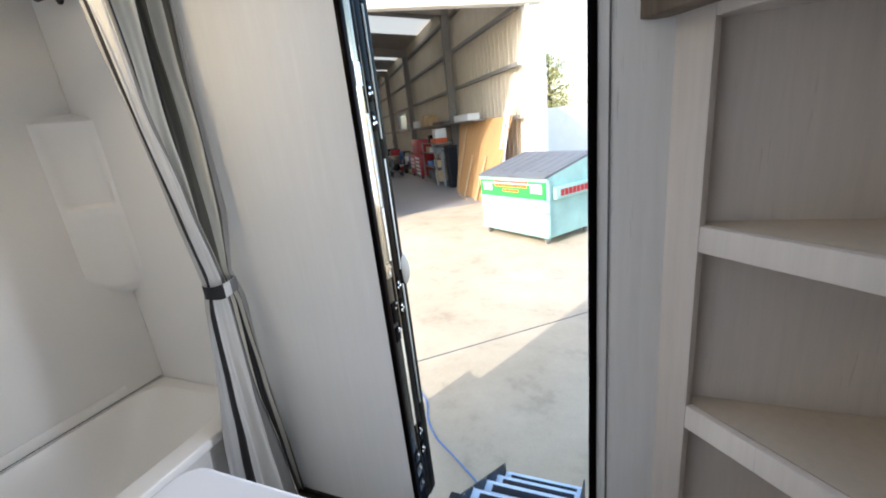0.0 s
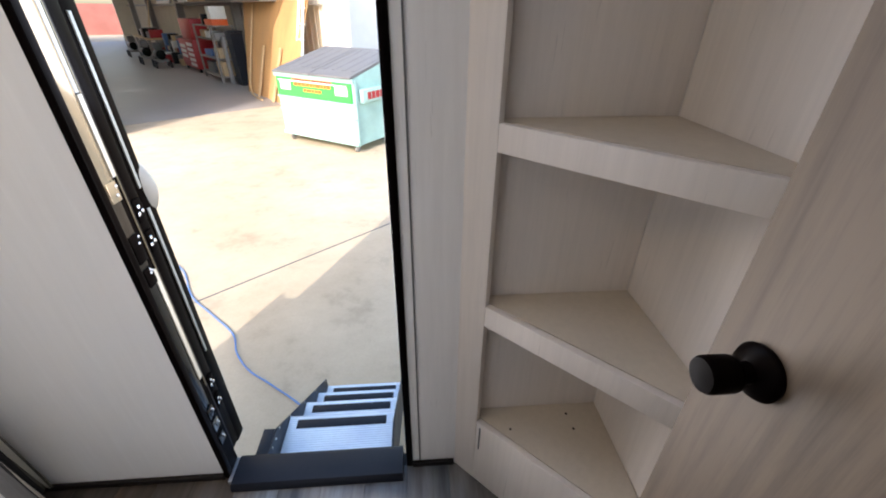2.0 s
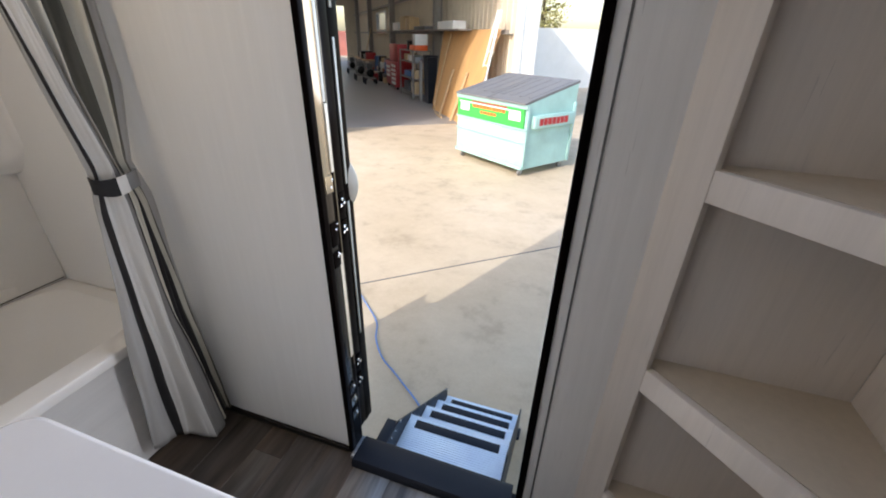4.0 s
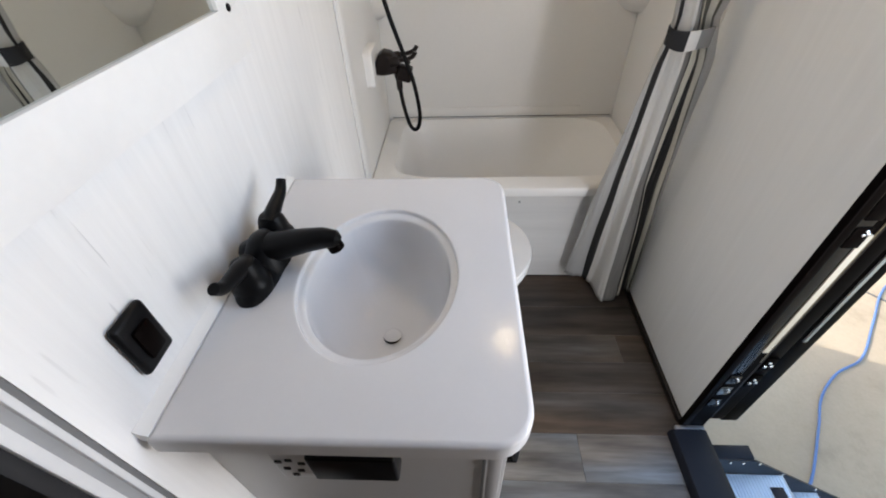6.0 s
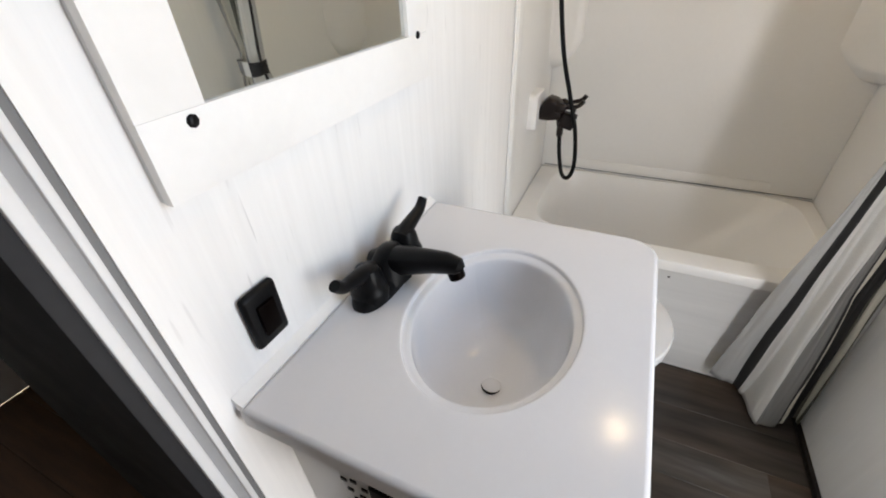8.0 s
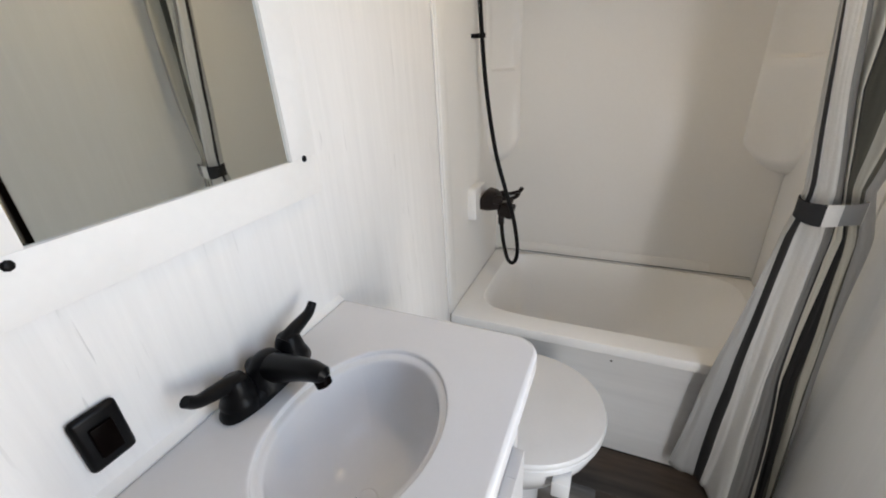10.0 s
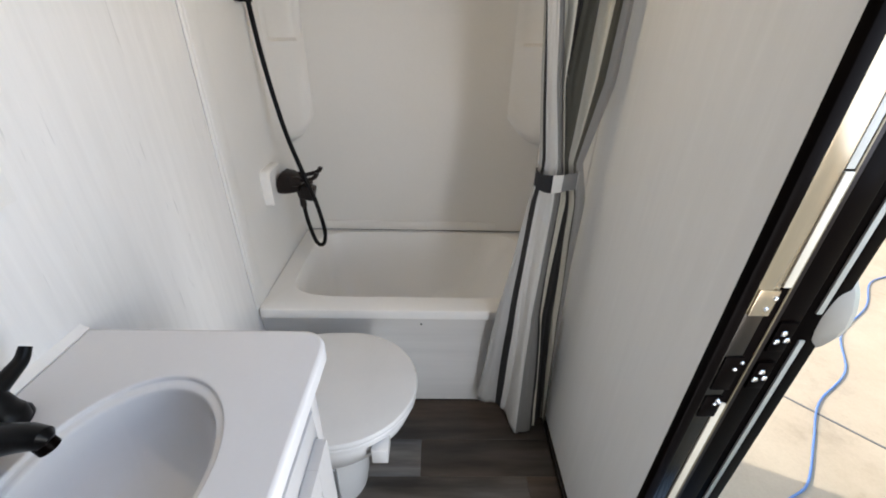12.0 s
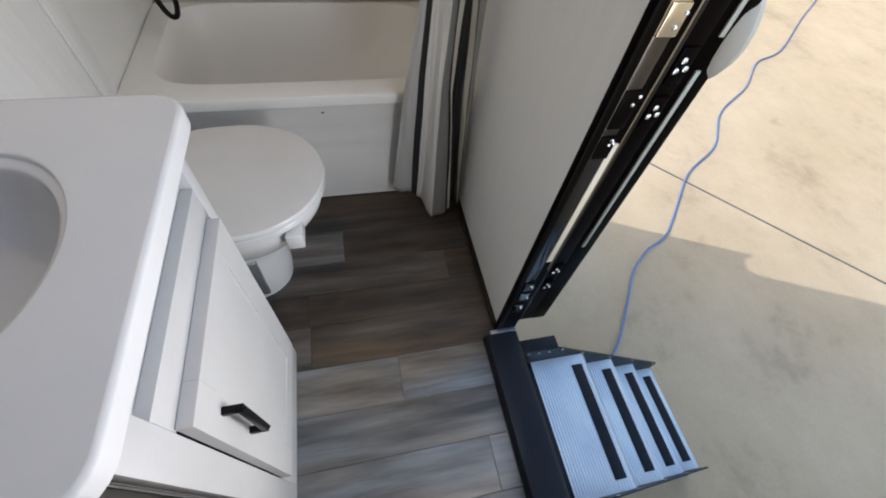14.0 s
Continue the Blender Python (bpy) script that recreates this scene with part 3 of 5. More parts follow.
def on_outline(pts):
    out = []
    for a in angles:
        d = Vector((math.cos(a), math.sin(a)))
        best = None
        for p, q in zip(pts, pts[1:] + pts[:1]):
            p, q = Vector(p) - Vector(SINK), Vector(q) - Vector(SINK)
            e = q - p
            k = d.x * e.y - d.y * e.x
            if abs(k) < 1e-9:
                continue
            t, s = (p.x * e.y - p.y * e.x) / k, (p.x * d.y - p.y * d.x) / k
            if t > 0 and -1e-4 <= s <= 1 + 1e-4:
                best = t if best is None else min(best, t)
        out.append((SINK[0] + d.x * best, SINK[1] + d.y * best))
    return out


edge = on_outline(outline)


def shrunk(d):
    return on_outline(counter_plan(d))


def basin(scale, z, lift=0.0):
    return [(SINK[0] + SRX * scale * math.cos(a), SINK[1] + SRY * scale * math.sin(a) - lift, z) for a in angles]


rings = [[(x, y, TOP - 0.031) for x, y in shrunk(0.004)], [(x, y, TOP - 0.028) for x, y in edge], [(x, y, TOP - 0.006) for x, y in edge], [(x, y, TOP - 0.0018) for x, y in shrunk(0.0018)], [(x, y, TOP) for x, y in shrunk(0.006)], [(x, y, TOP) for x, y in shrunk(0.0075)]]
rings += [basin(1.06, TOP), basin(1.035, TOP), basin(1.020, TOP - 0.0002), basin(1.010, TOP - 0.0010), basin(1.004, TOP - 0.0028), basin(1.001, TOP - 0.0062), basin(0.994, TOP - 0.0074), basin(0.960, TOP - 0.0084), basin(0.925, TOP - 0.0096), basin(0.912, TOP - 0.0125), basin(0.905, TOP - 0.018)]
for k in range(1, 13):
    a = math.pi / 2 * k / 12
    rings.append(basin(0.898 * math.cos(a) ** 0.62 if k < 12 else 0.1, TOP - 0.023 - 0.106 * math.sin(a), -0.006 * math.sin(a)))
loft(bm, rings[::-1], cap=False)
bm.verts.ensure_lookup_table()
bm.faces.new(bm.verts[:n])
slab = part("slab", bm, M["counter"], ctop, smooth=50)
wn_mod = slab.modifiers.new("weighted", "WEIGHTED_NORMAL")
wn_mod.keep_sharp = True
bm = B()
prof = [(0.0002, TOP - 0.012), (0.0124, TOP - 0.012), (0.0134, TOP + 0.0003), (0.0070, TOP + 0.0026), (0.0002, TOP + 0.0085)]
loft(bm, [[(x, y, z) for y, z in prof] for x in (-0.482, 0.008)])
part("sealant", bm, M["mirror_board"], ctop, "thin white bead of sealant along the wall")
bm = B()
turned(bm, [(0.0185, -0.001), (0.0185, 0.0006), (0.0160, 0.0009), (0.0150, 0.0003), (0.002, 0.0004)], (SINK[0] + 0.02, SINK[1] + 0.008, TOP - 0.1285), (0, 0, 1), 24)
drain = part("drain", bm, M["counter"], ctop, "white drain ring")
bm = B()
turned(bm, [(0.0132, 0.0006), (0.0136, 0.0018), (0.011, 0.0026), (0.002, 0.0029)], (SINK[0] + 0.02, SINK[1] + 0.008, TOP - 0.1285), (0, 0, 1), 24)
part("stopper", bm, M["counter"], drain, "white pop-up stopper")
bm = B()
arc = [radians(d) for d in range(-70, 75, 10)]
tube(bm, [(SINK[0] + 0.02 + 0.0148 * math.cos(a), SINK[1] + 0.008 + 0.0148 * math.sin(a), TOP - 0.1245) for a in arc], [0.0005 + 0.0013 * math.cos(a * 1.2) ** 2 for a in arc], 6)
part("gap", bm, M["black"], drain, "dark gap at the drain's edge")

# ---- faucet ----
FX, FY = -0.243, 0.049
faucet = thing("faucet", (FX, FY, TOP), "matt black two-lever bathroom faucet", "faucet")
bm = B()
loft(bm, [[(x, y, z) for x, y in oval(FX, FY, 0.083 * s, 0.028 * s, 32, 2.6)] for s, z in ((1.0, TOP + 0.001), (1.0, TOP + 0.008), (0.94, TOP + 0.016), (0.80, TOP + 0.022), (0.5, TOP + 0.025))])
part("base", bm, M["black"], faucet)
for side in (-1, 1):
    px = FX + side * 0.051
    bm = B()
    turned(bm, [(0.0265, 0.0), (0.027, 0.012), (0.0250, 0.017), (0.0235, 0.019), (0.0220, 0.028), (0.0195, 0.040), (0.0155, 0.048), (0.005, 0.052)], (px, FY, TOP + 0.006), (0, 0, 1), 24)
    handle = part("handle", bm, M["black"], faucet)
    bm = B()
    pts = spline([(px - side * 0.006, FY - 0.001, TOP + 0.042), (px + side * 0.012, FY, TOP + 0.051), (px + side * 0.034, FY + 0.001, TOP + 0.057), (px + side * 0.052, FY + 0.002, TOP + 0.063), (px + side * 0.065, FY + 0.002, TOP + 0.075)], 5)
    tube(bm, pts, [0.0180 - 0.0098 * (i / (len(pts) - 1)) ** 0.55 for i in range(len(pts))], 14, True, [0.0160 - 0.0088 * (i / (len(pts) - 1)) ** 0.55 for i in range(len(pts))])
    part("lever", bm, M["black"], handle)
bm = B()
pts = [Vector((FX, FY - 0.026, TOP + 0.022)), Vector((FX, FY - 0.020, TOP + 0.027)), Vector((FX, FY + 0.004, TOP + 0.033)), Vector((FX, FY + 0.036, TOP + 0.041)), Vector((FX, FY + 0.070, TOP + 0.049)), Vector((FX, FY + 0.096, TOP + 0.053)), Vector((FX, FY + 0.112, TOP + 0.051)), Vector((FX, FY + 0.117, TOP + 0.048))]
tube(bm, pts, [0.012, 0.019, 0.0240, 0.0225, 0.0190, 0.0172, 0.0150, 0.008], 24, True, [0.010, 0.016, 0.0225, 0.0205, 0.0170, 0.0150, 0.0125, 0.006])
loft(bm, [[(x, y, TOP + z) for x, y in oval(FX, FY + 0.006 * (1.4 - q), 0.032 * q, 0.026 * q, 20)] for q, z in ((1.4, 0.010), (1.25, 0.022), (1.0, 0.034), (0.78, 0.046), (0.55, 0.056), (0.25, 0.060))])
spout = part("spout", bm, M["black"], faucet)
bm = B()
turned(bm, [(0.0115, 0.0), (0.0115, 0.012), (0.009, 0.013), (0.008, 0.008), (0.002, 0.008)], (FX, FY + 0.106, TOP + 0.045), (0, 0.35, -1), 18)
part("aerator", bm, M["black_gloss"], spout)

# ---- toilet ----
toilet = thing("toilet", (-0.73, 0.22, 0.0), "white plastic trailer toilet with closed lid", "toilet")
TX = -0.735


def seat_plan(s, front, back, n=44):
    out = []
    for i in range(n):
        a = 2 * math.pi * i / n
        c, q = math.cos(a), math.sin(a)
        ry = front if q > 0 else back
        out.append((TX + 0.197 * s * math.copysign(abs(c) ** (1.0 if q > 0 else 0.7), c), 0.33 + ry * s * math.copysign(abs(q) ** (1.0 if q > 0 else 0.6), q)))
    return out


bm = B()
loft(bm, [[(x, y, z) for x, y in seat_plan(s, 0.215, 0.21)] for s, z in ((0.985, 0.424), (1.0, 0.428), (1.0, 0.436), (0.985, 0.442), (0.9, 0.4445), (0.5, 0.446), (0.06, 0.446))])
part("lid", bm, M["plastic"], toilet)
bm = B()
loft(bm, [[(x, y, z) for x, y in seat_plan(s, 0.215, 0.21)] for s, z in ((0.95, 0.402), (0.99, 0.406), (0.99, 0.418), (0.97, 0.4225))])
part("seat", bm, M["plastic"], toilet)
bm = B()
rings = []
for s, z, sh in ((0.93, 0.402, 0.0), (0.95, 0.392, 0.0), (0.93, 0.36, -0.004), (0.82, 0.30, -0.02), (0.64, 0.255, -0.045), (0.535, 0.22, -0.058), (0.53, 0.17, -0.060), (0.545, 0.11, -0.060), (0.55, 0.05, -0.062), (0.53, 0.012, -0.065), (0.53, 0.0, -0.065)):
    rings.append([(TX + (x - TX) * 1.0, y + sh, z) for x, y in seat_plan(s, 0.215, 0.21)])
loft(bm, rings)
bowl = part("bowl", bm, M["plastic"], toilet)
bm = B()
box(bm, TX + 0.05, TX + 0.1095, 0.19, 0.318, 0.03, 0.205, 0.004, 2, None)
part("side_cover", bm, M["alu"], bowl, "grey cover plate on the pedestal's side")
bm = B()
box(bm, TX + 0.120, TX + 0.178, 0.440, 0.480, 0.352, 0.400, 0.003)
part("pedal_tab", bm, M["plastic"], toilet, "square white tab under the rim")
bm = B()
box(bm, TX - 0.12, TX + 0.12, 0.09, 0.135, 0.402, 0.46, 0.010, 3)
part("hinge_block", bm, M["plastic"], toilet)

# ---- tub and surround ----
RIM = 0.460
tub = thing("bathtub", (-1.29, 0.5, 0.0), "white moulded trailer bathtub with smooth apron", "bathtub")
bm = B()
x0, x1, y0, y1 = BACK, -1.018, 0.0045, W - 0.0045


def tub_ring(x_back, x_front, y_left, y_right, z, power, count=64):
    return [(x, y, z) for x, y in oval((x_back + x_front) / 2, (y_left + y_right) / 2, (x_front - x_back) / 2, (y_right - y_left) / 2, count, power)]


rings = [tub_ring(x0, x1, y0, y1, RIM - 0.034, 60), tub_ring(x0, x1, y0, y1, RIM - 0.010, 60), tub_ring(x0 + 0.002, x1 - 0.003, y0 + 0.002, y1 - 0.002, RIM - 0.003, 56), tub_ring(x0 + 0.005, x1 - 0.009, y0 + 0.004, y1 - 0.004, RIM, 50),
         tub_ring(-1.586, -1.094, 0.074, 0.955, RIM, 6.0), tub_ring(-1.582, -1.102, 0.082, 0.945, RIM - 0.008, 6.0), tub_ring(-1.570, -1.116, 0.096, 0.90, RIM - 0.05, 5.5), tub_ring(-1.556, -1.130, 0.112, 0.82, RIM - 0.14, 5),
         tub_ring(-1.530, -1.150, 0.132, 0.74, RIM - 0.25, 4.5), tub_ring(-1.495, -1.172, 0.160, 0.68, RIM - 0.295, 4), tub_ring(-1.43, -1.23, 0.24, 0.58, RIM - 0.31, 3), tub_ring(-1.34, -1.32, 0.40, 0.42, RIM - 0.312, 2)]
loft(bm, rings, cap=False)
part("basin", bm, M["abs"], tub, smooth=35)
bm = B()
prof = [(-1.085, 0.0), (-1.085, RIM - 0.035), (-1.026, RIM - 0.035), (-1.028, RIM - 0.044), (-1.033, RIM - 0.052), (-1.040, 0.20), (-1.045, 0.03), (-1.046, 0.0)]
loft(bm, [[(x, 0.004, z) for x, z in prof], [(x, W - 0.004, z) for x, z in prof]])
part("apron", bm, M["apron"], tub, "pale apron with faint streaks")
bm = B()
turned(bm, [(0.026, 0.0), (0.026, 0.004), (0.016, 0.005), (0.004, 0.003)], (-1.34, 0.22, RIM - 0.302), (0, 0, 1), 20)
part("drain", bm, M["black"], tub, "dark tub drain")
bm = B()
turned(bm, [(0.004, 0.0), (0.004, 0.0015), (0.001, 0.002)], (-1.035, 0.545, RIM - 0.068), (1, 0, 0), 8)
part("screw", bm, M["black"], tub, "tiny dark screw head")

surround = thing("shower_surround", (-1.3, 0.5, RIM), "glossy white moulded shower surround with corner ledges", "shower surround")
bm = B()
box(bm, BACK - 0.011, BACK + 0.004, 0.0045, W - 0.0045, RIM + 0.0005, CEIL - 0.002, 0.001)
box(bm, BACK + 0.0035, BACK + 0.0085, 0.10, W - 0.15, RIM + 0.0125, RIM + 0.052, 0.0022, 2)
back_panel = part("back_panel", bm, M["abs"], surround)
bm = B()
box(bm, BACK + 0.0045, -1.074, 0.0005, 0.0042, RIM - 0.02, CEIL - 0.002)
box(bm, -1.080, -1.028, 0.0005, 0.0105, RIM + 0.0004, CEIL - 0.002, 0.003, 3)
box(bm, -1.030, -1.014, 0.0005, 0.0085, RIM + 0.002, CEIL - 0.002, 0.0035, 3)
part("vanity_side_panel", bm, M["abs"], surround)
bm = B()
box(bm, BACK + 0.0045, -1.022, W - 0.0042, W - 0.0005, RIM - 0.02, CEIL - 0.002)
part("outer_side_panel", bm, M["abs"], surround)
# moulded corner ledges: slim raised pads, two high at each back corner
def ledge_column(yc, sg, leg_x, leg_y):
    """A diagonal corner column with two sunk niches, each deepest at its sill."""
    bm = B()
    p0, p1 = Vector((BACK + 0.0042 + leg_x, yc)), Vector((BACK + 0.0042, yc + sg * leg_y))
    inward = (Vector((BACK + 0.0042, yc)) - (p0 + p1) / 2)
    cols, rows = 14, 64
    rings = []
    for r in range(rows + 1):
        z = 0.872 + (1.562 - 0.872) * r / rows
        row = []
        for c in range(cols + 1):
            t = c / cols
            q = p0.lerp(p1, t)
            depth = 0.0
            for z0, z1 in ((0.892, 1.195), (1.236, 1.535)):
                if z0 <= z <= z1 and 0.10 < t < 0.90:
                    side = math.sin(math.pi * (t - 0.10) / 0.80) ** 0.45
                    depth = 0.45 * side * (1 - (z - z0) / (z1 - z0)) ** 0.55
            low, high = (z - 0.872) / 0.10, (1.562 - z) / 0.03
            ease = 1.0 - max(0.0, min(1.0, low, high)) ** 0.6
            q = q + inward * max(depth * 0.8, 0.85 * ease)
            row.append((q.x, q.y, z))
        rings.append(row)
    loft(bm, rings, close=False, cap=False)
    for r in (0, rows):
        bm.faces.new([bm.verts.new(v) for v in [*rings[r], (BACK + 0.0042, yc, rings[r][0][2])]])
    bmesh.ops.remove_doubles(bm, verts=bm.verts[:], dist=1e-5)
    part("corner_ledge", bm, M["abs"], surround, smooth=50)


ledge_column(0.0042, 1, 0.115, 0.100)
ledge_column(W - 0.0042, -1, 0.110, 0.140)
bm = B()
tube(bm, [(BACK + 0.0055, 0.02, RIM + 0.008), (BACK + 0.0055, W - 0.012, RIM + 0.008)], 0.0016, 6)
part("seam", bm, M["caulk"], surround, "dark open seam above the tub's rim")

# ---- shower valve, hose ----
VX, VY, VZ = -1.315, 0.010, 0.795
valve = thing("shower_valve", (VX, VY, VZ), "dark bronze shower valve with lever handles", "shower valve")
bm = B()
loft(bm, [[(x, y, z) for x, z in rounded(VX - 0.05 + d, VX + 0.076 - d, VZ - 0.062 + d, VZ + 0.060 - d, (0.010, 0.010, 0.022, 0.022), 4)] for y, d in ((0.0044, 0.0), (0.028, 0.0), (0.0335, 0.004))])
part("escutcheon", bm, M["mirror_board"], valve, "glossy white backing pad")
bm = B()
loft(bm, [[(x, y, z) for x, z in oval(VX, VZ + dz, rx, rz, 20, 4)] for y, dz, rx, rz in ((0.0335, -0.012, 0.030, 0.024), (0.046, -0.002, 0.035, 0.036), (0.062, 0.003, 0.037, 0.041), (0.088, 0.002, 0.035, 0.036), (0.106, -0.004, 0.027, 0.026), (0.112, -0.006, 0.012, 0.012))])
vbody = part("body", bm, M["bronze"], valve)
bm = B()
box(bm, VX - 0.020, VX + 0.022, 0.106, 0.156, VZ - 0.062, VZ - 0.010, 0.007, 3, Matrix.Translation((0, 0.131, VZ - 0.036)) @ Matrix.Rotation(radians(-14), 4, "X") @ Matrix.Translation((0, -0.131, 0.036 - VZ)))
part("spray_holder", bm, M["bronze"], vbody)
for x, dz in ((VX - 0.030, 0.004), (VX + 0.026, 0.0)):
    bm = B()
    turned(bm, [(0.016, 0.0), (0.0175, 0.022), (0.012, 0.034)], (x, VY + 0.076, VZ + 0.010), (0, 1, 0.1), 16)
    pts = spline([(x, VY + 0.100, VZ + 0.014), (x - 0.006, VY + 0.132, VZ + 0.016 + dz), (x - 0.010, VY + 0.154, VZ + 0.023 + dz), (x - 0.012, VY + 0.166, VZ + 0.038 + dz)], 4)
    tube(bm, pts, 0.0105, 8, True, 0.006)
    part("lever", bm, M["bronze"], valve)
bm = B()
turned(bm, [(0.013, 0.0), (0.015, 0.012), (0.014, 0.030), (0.010, 0.040)], (VX - 0.002, VY + 0.094, VZ - 0.024), (0, 0.1, -1), 14)
part("outlet", bm, M["bronze"], vbody)
bm = B()
turned(bm, [(0.006, 0.0), (0.006, 0.014), (0.009, 0.016), (0.008, 0.024)], (VX + 0.004, VY + 0.132, VZ - 0.016), (0, 0.2, 1), 10)
part("diverter", bm, M["bronze"], vbody)
hose = thing("shower_hose", (-1.29, 0.06, 0.6), "black flexible shower hose looping under the valve", "shower hose")
bm = B()
pts = spline([(-1.345, 0.016, 1.92), (-1.343, 0.020, 1.62), (-1.336, 0.034, 1.344), (-1.326, 0.053, 1.16), (-1.306, 0.088, 0.98), (-1.284, 0.132, 0.845), (-1.282, 0.164, 0.735), (-1.298, 0.176, 0.620), (-1.304, 0.169, 0.565), (-1.306, 0.152, 0.547), (-1.310, 0.132, 0.570), (-1.314, 0.114, 0.65), (-1.317, 0.107, 0.725)], 8)
tube(bm, pts, 0.0075, 10)
part("tube", bm, M["black"], hose)
bm = B()
turned(bm, [(0.0095, 0.0), (0.0115, 0.008), (0.0115, 0.03), (0.009, 0.036)], (-1.317, 0.107, 0.735), (0, 0, -1), 12)
part("nut", bm, M["bronze"], hose)
bm = B()
turned(bm, [(0.012, 0.0), (0.012, 0.014)], (-1.336, 0.034, 1.337), (0, 0, 1), 14)
box(bm, -1.341, -1.331, 0.0045, 0.030, 1.337, 1.351, 0.002)
box(bm, -1.362, -1.310, 0.0045, 0.012, 1.338, 1.350, 0.002)
part("clip", bm, M["black"], hose, "black wall clip")

# ---- curtain, rod, tie ----
rod = thing("curtain_rod", (-0.95, 0.5, 1.90), "dark metal shower curtain rod", "curtain rod")
bm = B()
tube(bm, [(-0.95, 0.012, 1.90), (-0.95, W - 0.012, 1.90)], 0.010, 14)
part("bar", bm, M["bronze"], rod)
for y, s in ((0.0042, 1), (W - 0.0042, -1)):
    bm = B()
    turned(bm, [(0.026, 0.0), (0.026, 0.004), (0.016, 0.009), (0.012, 0.016)], (-0.95, y, 1.90), (0, s, 0), 18)
    part("flange", bm, M["bronze"], rod)

M["curtain"] = mat("striped_curtain", (0.6, 0.6, 0.58), 0.85)
_m = M["curtain"]
uv = _m.node_tree.nodes.new("ShaderNodeUVMap")
sep = _m.node_tree.nodes.new("ShaderNodeSeparateXYZ")
link(_m, uv.outputs[0], sep.inputs[0])
cr = _m.node_tree.nodes.new("ShaderNodeValToRGB")
cr.color_ramp.interpolation = "CONSTANT"
CREAM, WHITE, PALE, ASH, OLIVE, DARK = (0.70, 0.67, 0.57), (0.67, 0.66, 0.63), (0.47, 0.465, 0.45), (0.22, 0.215, 0.205), (0.125, 0.12, 0.095), (0.020, 0.019, 0.019)
# across the cloth: where each stripe begins; dark tones also paint the folds' shade
ACROSS = (0.0, 0.10, 0.15, 0.33, 0.43, 0.48, 0.56, 0.68, 0.78, 0.85, 0.92, 1.0)
STRIPES_AND_SHADE = list(zip(ACROSS, (PALE, DARK, WHITE, ASH, DARK, CREAM, DARK, OLIVE, CREAM, OLIVE, PALE)))
for k, (p, c) in enumerate(STRIPES_AND_SHADE):
    e = cr.color_ramp.elements[0] if k == 0 else cr.color_ramp.elements.new(p)
    e.color = (*c, 1)
link(_m, sep.outputs[0], cr.inputs[0])
weave = noisy(_m, coords(_m, (1, 1, 1)), 500, 2)
base(_m, mix(_m, 1.0, cr.outputs[0], ramp(_m, weave, [(0.3, (0.88,) * 3), (0.7, (1, 1, 1))]), "MULTIPLY"))
bump(_m, weave, 0.25, 0.0008)

curtain = thing("shower_curtain", (-0.93, 0.9, 0.02), "grey and white striped shower curtain tied back", "shower curtain")
TIE = 0.962
# where each stripe's edge hangs at seven heights: some stripes open out above the tie, others below it
HANG = {1.888: (0.752, 0.754, 0.756, 0.786, 0.806, 0.822, 0.868, 0.905, 0.932, 0.955, 0.978, 0.998),
        1.46: (0.797, 0.798, 0.799, 0.813, 0.829, 0.835, 0.866, 0.900, 0.928, 0.950, 0.975, 0.998),
        1.19: (0.827, 0.829, 0.832, 0.851, 0.869, 0.870, 0.872, 0.884, 0.922, 0.942, 0.966, 0.994),
        1.00: (0.849, 0.853, 0.858, 0.885, 0.902, 0.903, 0.904, 0.906, 0.916, 0.926, 0.936, 0.958),
        0.90: (0.836, 0.840, 0.850, 0.888, 0.908, 0.911, 0.925, 0.934, 0.937, 0.950, 0.955, 0.985),
        0.53: (0.790, 0.827, 0.842, 0.880, 0.904, 0.908, 0.916, 0.950, 0.953, 0.972, 0.976, 0.990),
        0.02: (0.750, 0.826, 0.842, 0.888, 0.940, 0.950, 0.957, 0.988, 0.991, 0.995, 0.997, 0.999)}
FORWARD = {1.888: (-0.020, -0.020, -0.008, 0.030, 0.000, -0.012, 0.018, -0.030, -0.020, 0.014, 0.000, -0.012),
           TIE: (-0.012, 0.000, 0.006, 0.024, 0.014, 0.011, 0.012, 0.004, 0.004, 0.010, 0.004, -0.010),
           0.02: (-0.068, -0.048, -0.052, 0.052, 0.030, 0.024, 0.022, -0.006, -0.006, 0.000, 0.002, -0.012)}


def eased(x, xs, ys):
    """A smooth line through a few levels."""
    for a, b, p, q in zip(xs, xs[1:], ys, ys[1:]):
        if (x - a) * (x - b) <= 0:
            f = (x - a) / (b - a)
            f = f * f * (3 - 2 * f)
            return p + (q - p) * f
    return ys[0] if abs(x - xs[0]) < abs(x - xs[-1]) else ys[-1]


def straight(x, xs, ys):
    for a, b, p, q in zip(xs, xs[1:], ys, ys[1:]):
        if (x - a) * (x - b) <= 0:
            return p + (q - p) * (x - a) / (b - a)
    return ys[-1]


